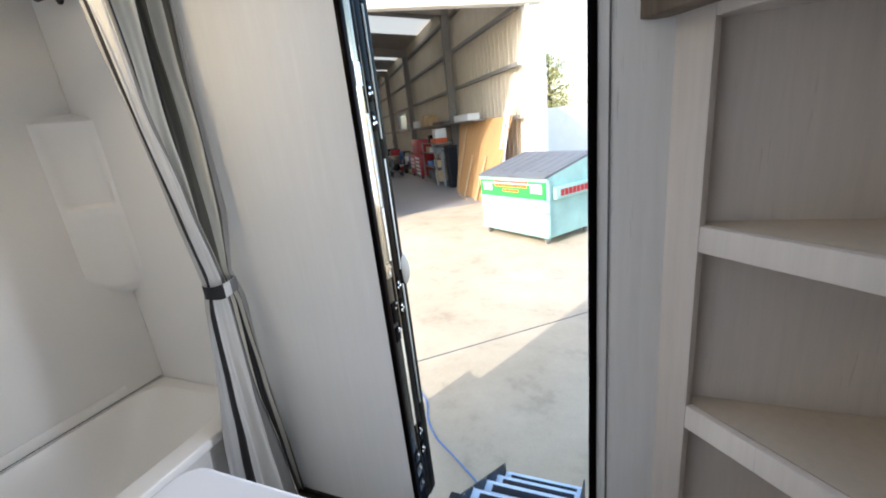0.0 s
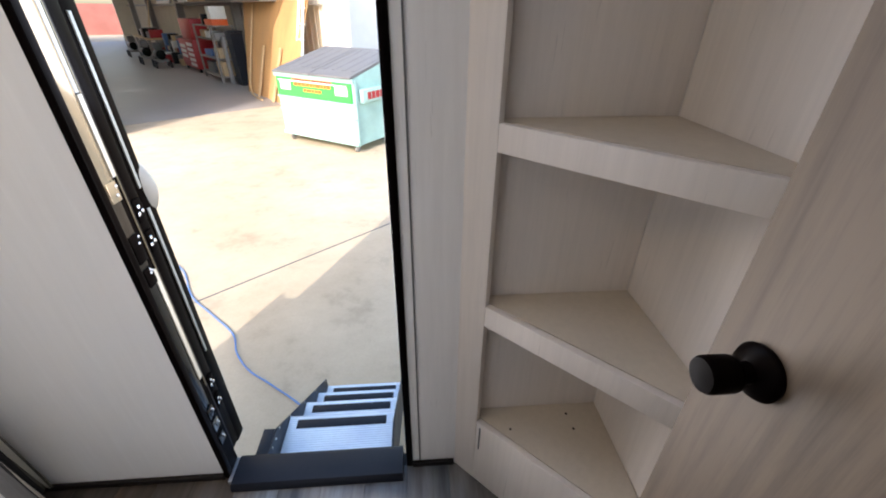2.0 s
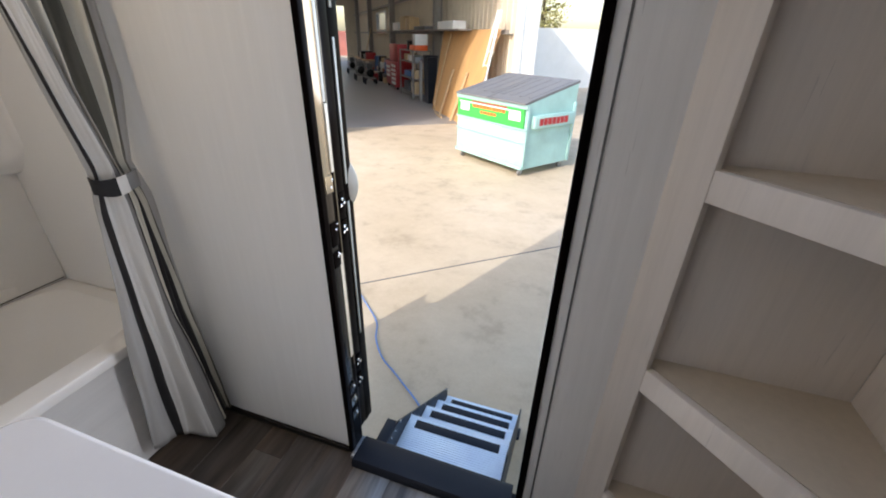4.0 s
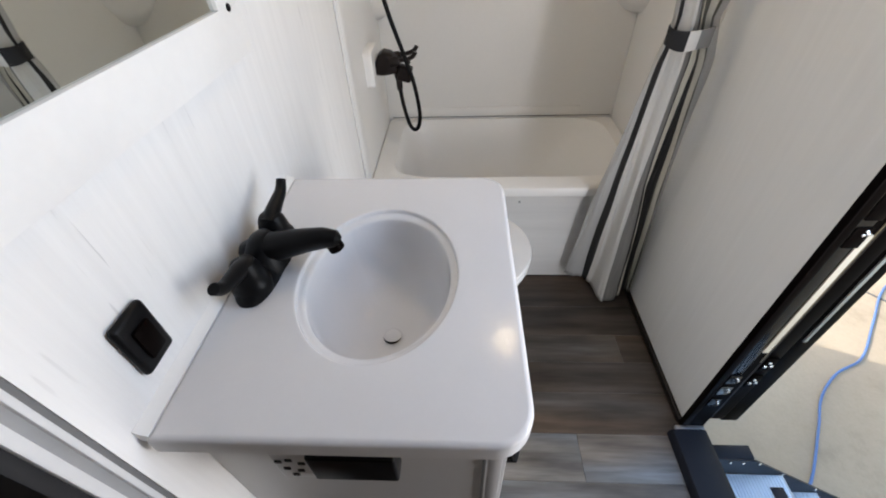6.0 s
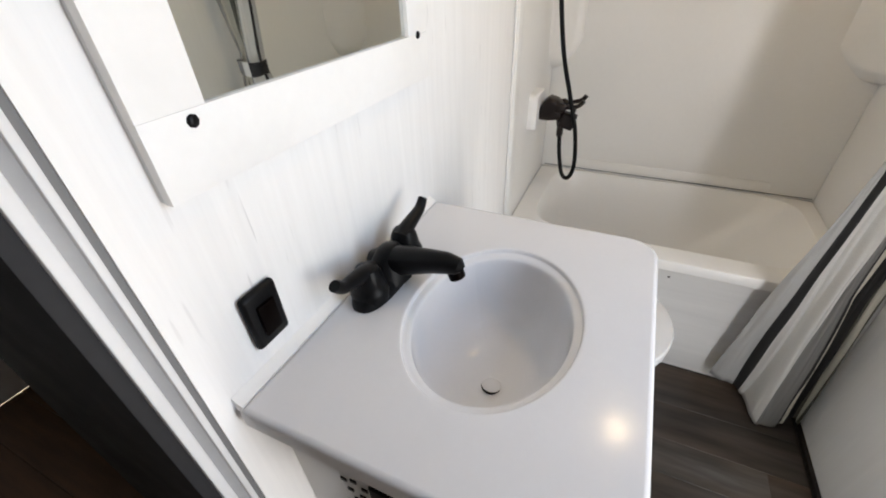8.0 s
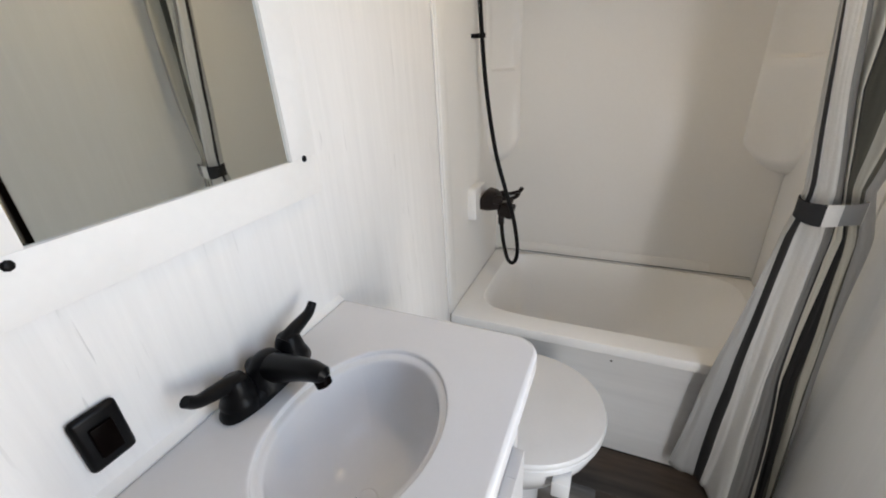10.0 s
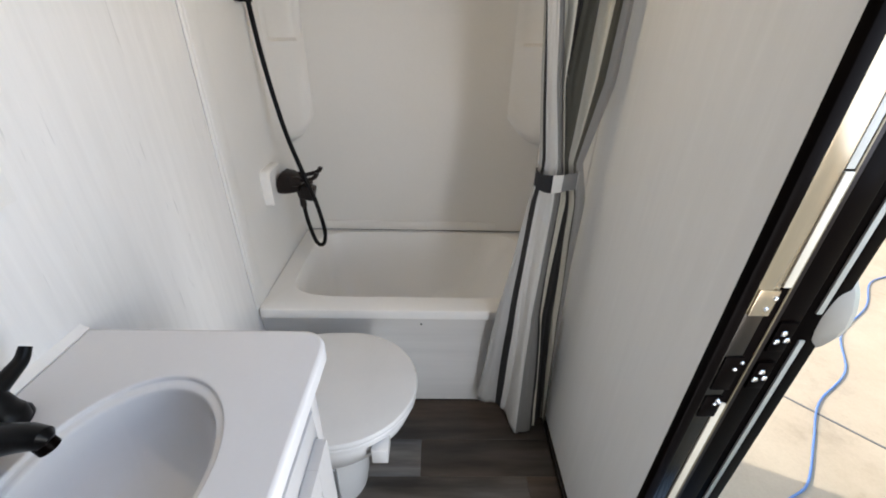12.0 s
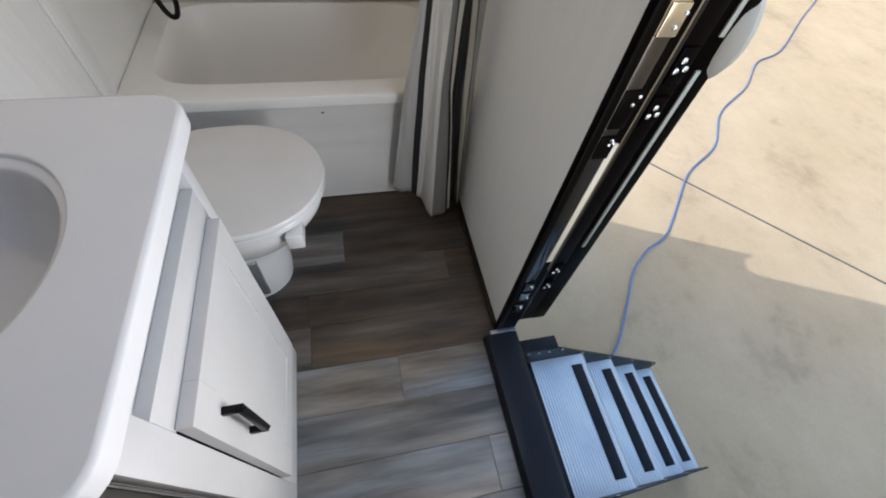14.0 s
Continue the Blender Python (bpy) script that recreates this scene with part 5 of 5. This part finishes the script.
# workshop things
M["ply"] = worn("plywood", (0.62, 0.36, 0.15), 0.55, vary=0.14, scale=2.5, fine=40, stretch=(1, 1, 0.2))
M["pine"] = worn("pale_pine", (0.62, 0.44, 0.24), 0.55, vary=0.12, scale=6)
sheet = thing("plywood_sheet", hall_at(0.6, 2.8), "large brown plywood sheet leaning on the wall", "plywood sheet")
bm = B()
loft(bm, [[(1.13, 0.0, HG + 0.005), (1.13, 3.15, HG + 0.005), (1.15, 3.15, HG + 0.005), (1.15, 0.0, HG + 0.005)], [(0.30, 0.15, 1.50), (0.30, 4.6, 1.50), (0.32, 4.6, 1.50), (0.32, 0.15, 1.50)]])
part("board", hall(bm), M["ply"], sheet, smooth=None)
for a, b in ((2.0, 2.25), (1.0, 1.1)):
    bm = B()
    loft(bm, [[(1.22, a, HG + 0.004), (1.22, a + 0.09, HG + 0.004), (1.26, a + 0.09, HG + 0.004), (1.26, a, HG + 0.004)], [(0.74, b, 0.45), (0.74, b + 0.09, 0.45), (0.78, b + 0.09, 0.45), (0.78, b, 0.45)]])
    solid("wood_strip", hall(bm), M["pine"], "pale wooden strip leaning on the plywood", "wood strip", "strips on the plywood", smooth=None)
bm = B()
pts = spline([(0.42, 3.55, 1.40), (0.80, 3.25, 0.35), (1.08, 2.95, -0.35), (1.24, 2.60, -0.70), (1.36, 1.90, HG + 0.024), (1.42, 1.30, -0.74)], 6)
tube(bm, pts, 0.022, 8)
solid("bent_pipe", hall(bm), M["pine"], "bent pale pipe leaning by the plywood", "pipe")
ladder = thing("ladder", hall_at(0.5, 0.3), "white step ladder leaning inside the workshop opening", "ladder")
for v in (0.12, 0.52):
    bm = B()
    loft(bm, [[(0.9, v - 0.1, HG), (0.9, v - 0.03, HG), (0.94, v - 0.03, HG), (0.94, v - 0.1, HG)], [(0.32, v * 0.4 + 0.1, 1.9), (0.32, v * 0.4 + 0.16, 1.9), (0.36, v * 0.4 + 0.16, 1.9), (0.36, v * 0.4 + 0.1, 1.9)]])
    part("rail", hall(bm), M["white"], ladder, smooth=None)
for k in range(8):
    f = (k + 0.6) / 8.4
    bm = B()
    u, z = 0.92 - 0.58 * f, HG + (1.9 - HG) * f
    box(bm, u - 0.04, u + 0.04, 0.03 + 0.10 * f, 0.46 - 0.14 * f, z - 0.012, z + 0.012)
    part("rung", hall(bm), M["white"], ladder, smooth=None)
bin_ = thing("tall_bin", hall_at(0.85, 4.4), "tall black bin beside the plywood", "bin")
bm = B()
loft(bm, [[(0.72, 4.17, HG), (0.72, 4.62, HG), (0.98, 4.62, HG), (0.98, 4.17, HG)], [(0.68, 4.14, 0.68), (0.68, 4.66, 0.68), (1.02, 4.66, 0.68), (1.02, 4.14, 0.68)]])
part("body", hall(bm), M["rubber"], bin_, smooth=None)
bm = B()
box(bm, 0.66, 1.04, 4.12, 4.68, 0.685, 0.74, 0.01)
part("rim", hall(bm), M["rubber"], bin_)
bm = B()
box(bm, 1.04, 1.08, 4.74, 5.02, HG, 0.55)
solid("grey_panel", hall(bm), M["alu"], "grey sheet panel standing by the bin", "panel", smooth=None)
rack = thing("steel_rack", hall_at(0.9, 6.0), "open steel rack with boxes and tools", "rack")
for u in (0.6, 1.25):
    for v in (5.1, 7.1):
        bm = B()
        box(bm, u, u + 0.05, v, v + 0.05, HG, 0.85)
        part("post", hall(bm), M["girder"], rack, smooth=None)
for z in (HG + 0.15, -0.1, 0.45, 0.82):
    bm = B()
    box(bm, 0.6, 1.3, 5.1, 7.15, z, z + 0.03)
    part("deck", hall(bm), M["girder"], rack, smooth=None)
rr = random.Random(11)
boxes = [("orange", 5.15, 6.0, 0.851, 1.02), ("white", 5.15, 5.55, 1.021, 1.36), ("black", 6.2, 6.4, 0.851, 1.15), ("pine", 6.5, 6.9, 0.481, 0.70), ("white", 5.9, 6.3, 0.481, 0.68), ("steel", 5.2, 5.7, 0.481, 0.66), ("pine", 5.2, 5.75, -0.069, 0.22), ("blue", 6.1, 6.9, -0.069, 0.12), ("pine", 5.2, 5.8, -0.599, -0.18), ("lid", 6.2, 7.0, -0.599, -0.25)]
for key, a, b, z0, z1 in boxes:
    bm = B()
    box(bm, 0.72, 1.18, a, b, z0, z1, 0.01)
    solid("stored_box", hall(bm), M[key], "box of workshop supplies on the rack", "box", "boxes on the rack")
chest = thing("tool_chest", hall_at(0.9, 9.2), "tall red tool chest with pale drawers", "tool chest")
bm = B()
box(bm, 0.55, 1.25, 8.1, 10.3, HG + 0.12, 0.30, 0.02)
cbody = part("body", hall(bm), M["red"], chest)
bm = B()
box(bm, 0.60, 1.15, 8.2, 9.9, 0.30, 0.98, 0.02)
part("top_box", hall(bm), M["red"], chest)
for k in range(5):
    bm = B()
    box(bm, 1.2505, 1.27, 8.25, 9.05, HG + 0.20 + k * 0.17, HG + 0.31 + k * 0.17, 0.004)
    part("drawer", hall(bm), M["white"], cbody, "pale drawer front")
for k in range(3):
    bm = B()
    box(bm, 1.2505, 1.27, 9.35, 10.15, 0.0 - k * 0.17, 0.12 - k * 0.17, 0.004)
    part("drawer", hall(bm), M["white"], cbody, "pale drawer front")
for v in (8.2, 10.1):
    for u in (0.62, 1.18):
        bm = B()
        turned(bm, [(0.05, -0.02), (0.06, 0.0), (0.05, 0.02)], (u, v, HG + 0.06), (0, 1, 0), 12)
        part("caster", hall(bm), M["rubber"], chest)
bench = thing("work_bench", hall_at(1.2, 18.5), "long cluttered work bench", "work bench")
bm = B()
box(bm, 0.5, 1.6, 15.3, 19.4, -0.02, 0.05, 0.01)
part("top", hall(bm), M["pine"], bench)
for v in (15.5, 17.3, 19.2):
    for u in (0.6, 1.45):
        bm = B()
        box(bm, u, u + 0.09, v, v + 0.09, HG, -0.02)
        part("leg", hall(bm), M["girder"], bench, smooth=None)
for k in range(16):
    bm = B()
    v0, z = 15.4 + k * 0.235, 0.05 if k % 3 else HG
    box(bm, 0.7 + 0.2 * rr.random(), 1.15 + 0.4 * rr.random(), v0, v0 + 0.15 + 0.07 * rr.random(), z, z + 0.15 + 0.4 * rr.random(), 0.02)
    solid("tool_case", hall(bm), M[("lid", "red", "steel", "white", "black")[k % 5]], "tool case among clutter at the bench", "tool case", "cases at the bench")
for k in range(4):
    bm = B()
    v0 = 20.0 + 0.3 * k
    loft(bm, [[(0.9, v0, HG), (0.9, v0 + 0.14, HG), (0.94, v0 + 0.14, HG), (0.94, v0, HG)], [(0.3, v0, 1.7 - 0.2 * k), (0.3, v0 + 0.14, 1.7 - 0.2 * k), (0.34, v0 + 0.14, 1.7 - 0.2 * k), (0.34, v0, 1.7 - 0.2 * k)]])
    solid("plank_offcut", hall(bm), M["pine"], "long pale plank leaning on the wall", "plank", "planks on the wall", smooth=None)
for k in range(22):
    bm = B()
    v0, tier = 10.6 + (k % 11) * 0.42, k // 11
    hgt = 0.22 + 0.3 * rr.random()
    z = HG if tier == 0 else HG + 0.56
    wide = 0.3 + 0.2 * rr.random()
    u0 = 0.62 + 0.5 * rr.random() if tier == 0 else 0.5
    if tier:
        box(bm, u0, u0 + 0.06, v0, v0 + 0.06, HG, z)
        box(bm, u0 + wide, u0 + wide + 0.06, v0 + 0.3, v0 + 0.36, HG, z)
    box(bm, u0, u0 + wide + 0.06, v0, v0 + 0.38, z, z + hgt, 0.015)
    solid("supply_crate", hall(bm), M[("white", "red", "black", "pine", "steel", "blue", "lid")[(k * 3 + tier) % 7]], "crate of workshop supplies on the workshop floor", "crate", "crates in the workshop")
# dark wheeled machines standing along the bench
for v0, u0 in ((10.9, 1.95), (12.7, 2.15), (16.6, 2.1)):
    cart = thing("shop_machine", hall_at(u0, v0), "dark wheeled workshop machine beside the bench", "machine", "machines in the workshop")
    bm = B()
    box(bm, u0 - 0.22, u0 + 0.22, v0 - 0.45, v0 + 0.45, HG + 0.24, HG + 0.30, 0.01)
    part("frame", hall(bm), M["girder"], cart)
    bm = B()
    turned(bm, [(0.06, -0.42), (0.17, -0.36), (0.19, 0.0), (0.17, 0.30), (0.06, 0.36)], (u0, v0, HG + 0.49), (0, 1, 0), 16)
    part("tank", hall(bm), M["black"], cart)
    bm = B()
    box(bm, u0 - 0.14, u0 + 0.12, v0 - 0.20, v0 + 0.22, HG + 0.66, HG + 0.90, 0.02)
    part("motor", hall(bm), M["lid"], cart)
    bm = B()
    tube(bm, [(u0 - 0.16, v0 + 0.40, HG + 0.28), (u0 - 0.16, v0 + 0.70, HG + 0.95), (u0 + 0.16, v0 + 0.70, HG + 0.95), (u0 + 0.16, v0 + 0.40, HG + 0.28)], 0.016, 8)
    part("push_bar", hall(bm), M["steel"], cart)
    for du in (-0.26, 0.26):
        for dv in (-0.30, 0.30):
            bm = B()
            turned(bm, [(0.10, -0.03), (0.15, -0.025), (0.15, 0.025), (0.10, 0.03)], (u0 + du, v0 + dv, HG + 0.15), (1, 0, 0), 16)
            part("wheel", hall(bm), M["rubber"], cart)
# wall shelf with parcels, bright small window
bm = B()
box(bm, 0.17, 0.75, 2.0, 11.6, 1.47, 1.51)
solid("wall_shelf", hall(bm), M["girder"], "long grey steel wall shelf", "shelf", smooth=None)
for key, a, b, h in (("white", 2.7, 4.2, 0.22), ("pine", 8.0, 8.7, 0.46), ("pine", 8.8, 9.7, 0.52), ("white", 10.1, 11.3, 0.32), ("lid", 5.7, 7.3, 0.12)):
    bm = B()
    box(bm, 0.25, 0.68, a, b, 1.511, 1.51 + h, 0.015)
    solid("parcel", hall(bm), M[key], "long parcel lying on the wall shelf", "parcel", "parcels on the wall shelf")
M["blue_sky_pane"] = mat("window_pane", (0.7, 0.8, 0.95), 0.1)
bm = B()
box(bm, 0.024, 0.07, 16.0, 19.3, 1.50, 2.56, 0.01)
win = structure("window_hall", hall(bm), M["white"], "small white-framed hall window", "window")
bm = B()
box(bm, 0.0705, 0.075, 16.2, 19.1, 1.62, 2.44)
part("pane", hall(bm), M["blue_sky_pane"], win, "pale blue pane", smooth=None)

# white yard wall and tree to the side
bm = B()
box(bm, -14.0, -0.505, 8.0, 8.2, GROUND, 1.75)
structure("yard_wall", hall(bm), M["facade"], "white yard wall beside the workshop", "yard wall", smooth=None)
M["bark"] = worn("bark", (0.12, 0.09, 0.06), 0.9, vary=0.3, relief=0.4)
M["leaf"] = mat("sunlit_leaf", (0.16, 0.17, 0.035), 0.6)
_m = M["leaf"]
info = _m.node_tree.nodes.new("ShaderNodeNewGeometry")
base(_m, ramp(_m, info.outputs["Random Per Island"], [(0.0, (0.20, 0.20, 0.05)), (0.5, (0.38, 0.34, 0.11)), (1.0, (0.52, 0.45, 0.19))]))


def tree(at, height, seed):
    r = random.Random(seed)
    ob = thing("tree", at, "yellow-green leafy tree behind the yard wall", "tree")
    bm = B()
    tube(bm, spline([at, at + Vector((0.1, 0, height * 0.35)), at + Vector((-0.05, 0.1, height * 0.7)), at + Vector((0, 0, height * 0.95))], 4), [0.16 * (1 - i / 14) for i in range(13)], 8)
    tips = []
    for k in range(16):
        z = height * (0.25 + 0.65 * k / 16)
        a = k * 2.4
        ln = (1.0 - 0.55 * k / 16) * height * 0.26 * r.uniform(0.7, 1.15)
        p = at + Vector((0, 0, z))
        q = p + Vector((math.cos(a) * ln, math.sin(a) * ln, ln * 0.45))
        tube(bm, [p, (p + q) / 2 + Vector((0, 0, 0.05)), q], [0.05, 0.03, 0.012], 6)
        tips += [p.lerp(q, f) for f in (0.45, 0.7, 0.95)]
    part("trunk", bm, M["bark"], ob)
    bm = B()
    for tip in tips:
        for _ in range(60):
            c = tip + Vector((r.gauss(0, 0.28), r.gauss(0, 0.28), r.gauss(0, 0.22)))
            n = Vector((r.uniform(-1, 1), r.uniform(-1, 1), r.uniform(-1, 1))).normalized()
            a = n.orthogonal().normalized() * r.uniform(0.05, 0.10)
            b = n.cross(a) * 0.55
            vs = [bm.verts.new(c + a), bm.verts.new(c + b), bm.verts.new(c - a), bm.verts.new(c - b)]
            bm.faces.new(vs)
    part("crown", bm, M["leaf"], ob, smooth=None)


tree(Vector((-2.85, 26.0, GROUND)), 5.9, 3)

# ---- floor planks ----
M["plank"] = mat("grey_wood_vinyl", (0.2, 0.19, 0.18), 0.38)
_m = M["plank"]
oi = _m.node_tree.nodes.new("ShaderNodeObjectInfo")
off = _m.node_tree.nodes.new("ShaderNodeCombineXYZ")
mulr = _m.node_tree.nodes.new("ShaderNodeMath")
mulr.operation, mulr.inputs[1].default_value = "MULTIPLY", 37.0
link(_m, oi.outputs["Random"], mulr.inputs[0])
for k in range(3):
    link(_m, mulr.outputs[0], off.inputs[k])
streak = noisy(_m, coords(_m, (42, 3.4, 1), off.outputs[0]), 1.0, 5, 0.6)
band2 = noisy(_m, coords(_m, (19, 2.3, 1), off.outputs[0]), 1.0, 4, 0.55)
fine2 = noisy(_m, coords(_m, (220, 9, 1), off.outputs[0]), 1.0, 3, 0.6)
tone = oi.outputs["Color"]
wide2 = noisy(_m, coords(_m, (7, 1.3, 1), off.outputs[0]), 1.0, 2, 0.5)
c = mix(_m, 1.0, tone, ramp(_m, band2, [(0.32, (0.40, 0.40, 0.41)), (0.50, (0.95, 0.94, 0.92)), (0.68, (1.55, 1.56, 1.58))]), "MULTIPLY")
c = mix(_m, 1.0, c, ramp(_m, wide2, [(0.35, (1.10, 0.97, 0.84)), (0.50, (1.0, 1.0, 1.0)), (0.65, (0.88, 1.0, 1.12))]), "MULTIPLY")
c = mix(_m, 1.0, c, ramp(_m, streak, [(0.3, (0.72, 0.70, 0.69)), (0.5, (1.0, 1.0, 1.0)), (0.75, (1.18, 1.19, 1.20))]), "MULTIPLY")
c = mix(_m, 1.0, c, ramp(_m, fine2, [(0.3, (0.93,) * 3), (0.7, (1.03,) * 3)]), "MULTIPLY")
base(_m, c)
gloss(_m, ramp(_m, streak, [(0.3, (0.30,) * 3), (0.7, (0.45,) * 3)]))
bump(_m, fine2, 0.12, 0.0005)
floor_ob = bpy.data.objects["floor"]
rnd = random.Random(5)
TONES = {"d": (0.052, 0.041, 0.033), "b": (0.070, 0.055, 0.044), "m": (0.082, 0.072, 0.063), "g": (0.112, 0.115, 0.118), "l": (0.140, 0.141, 0.142), "x": (0.140, 0.149, 0.158)}
TONE = {(-0.87, -0.045): "l", (-0.87, 0.55): "d", (-0.735, -0.045): "m", (-0.735, 0.9): "b", (-0.62, -0.045): "d", (-0.62, 0.425): "d", (-0.505, -0.045): "m", (-0.505, 0.43): "b", (-0.37, -0.045): "x", (-0.37, 0.685): "l", (-0.235, -0.045): "g", (-0.235, 0.06): "g", (-0.10, -0.045): "l", (-0.10, 0.9): "x", (-1.04, -0.045): "d", (-1.04, 0.2): "d"}
EDGES = [-1.04, -0.87, -0.735, -0.62, -0.505, -0.37, -0.235, -0.10, 0.036, 0.172, 0.308, 0.444, 0.58, 0.716, 0.76]
FIRST = [0.2, 0.55, 0.90, 0.425, 0.43, 0.685, 0.06, 0.90, 0.33, 0.70, 0.10, 0.52, 0.84, 0.3]
for x0, x1, first in zip(EDGES, EDGES[1:], FIRST):
    cuts = [first + 0.92 * k for k in range(-3, 3)]
    cuts = [-0.045] + [q for q in cuts if -0.02 < q < 0.985] + [1.01]
    for y0, y1 in zip(cuts, cuts[1:]):
        bm = B()
        vs = loft(bm, [[(x0 + 0.0002, y0 + 0.0002, -0.011), (x1 - 0.0002, y0 + 0.0002, -0.011), (x1 - 0.0002, y1 - 0.0002, -0.011), (x0 + 0.0002, y1 - 0.0002, -0.011)],
                       [(x0 + 0.0002, y0 + 0.0002, -0.0008), (x1 - 0.0002, y0 + 0.0002, -0.0008), (x1 - 0.0002, y1 - 0.0002, -0.0008), (x0 + 0.0002, y1 - 0.0002, -0.0008)],
                       [(x0 + 0.001, y0 + 0.001, 0.0), (x1 - 0.001, y0 + 0.001, 0.0), (x1 - 0.001, y1 - 0.001, 0.0), (x0 + 0.001, y1 - 0.001, 0.0)]])
        ob = part("plank", bm, M["plank"], floor_ob, smooth=None)
        ob.color = (*TONES[TONE.get((x0, round(y0, 3)), rnd.choice("bgmd"))], 1)
x = BACK - 0.05
while x < RIGHT:
    bm = B()
    box(bm, x + 0.0005, min(x + 0.1355, RIGHT), HALL + 0.002, -0.0455, -0.011, 0.0, 0.0008)
    part("hall_plank", bm, M["hall_wood"], floor_ob, "dark brown hall plank", smooth=None)
    x += 0.136
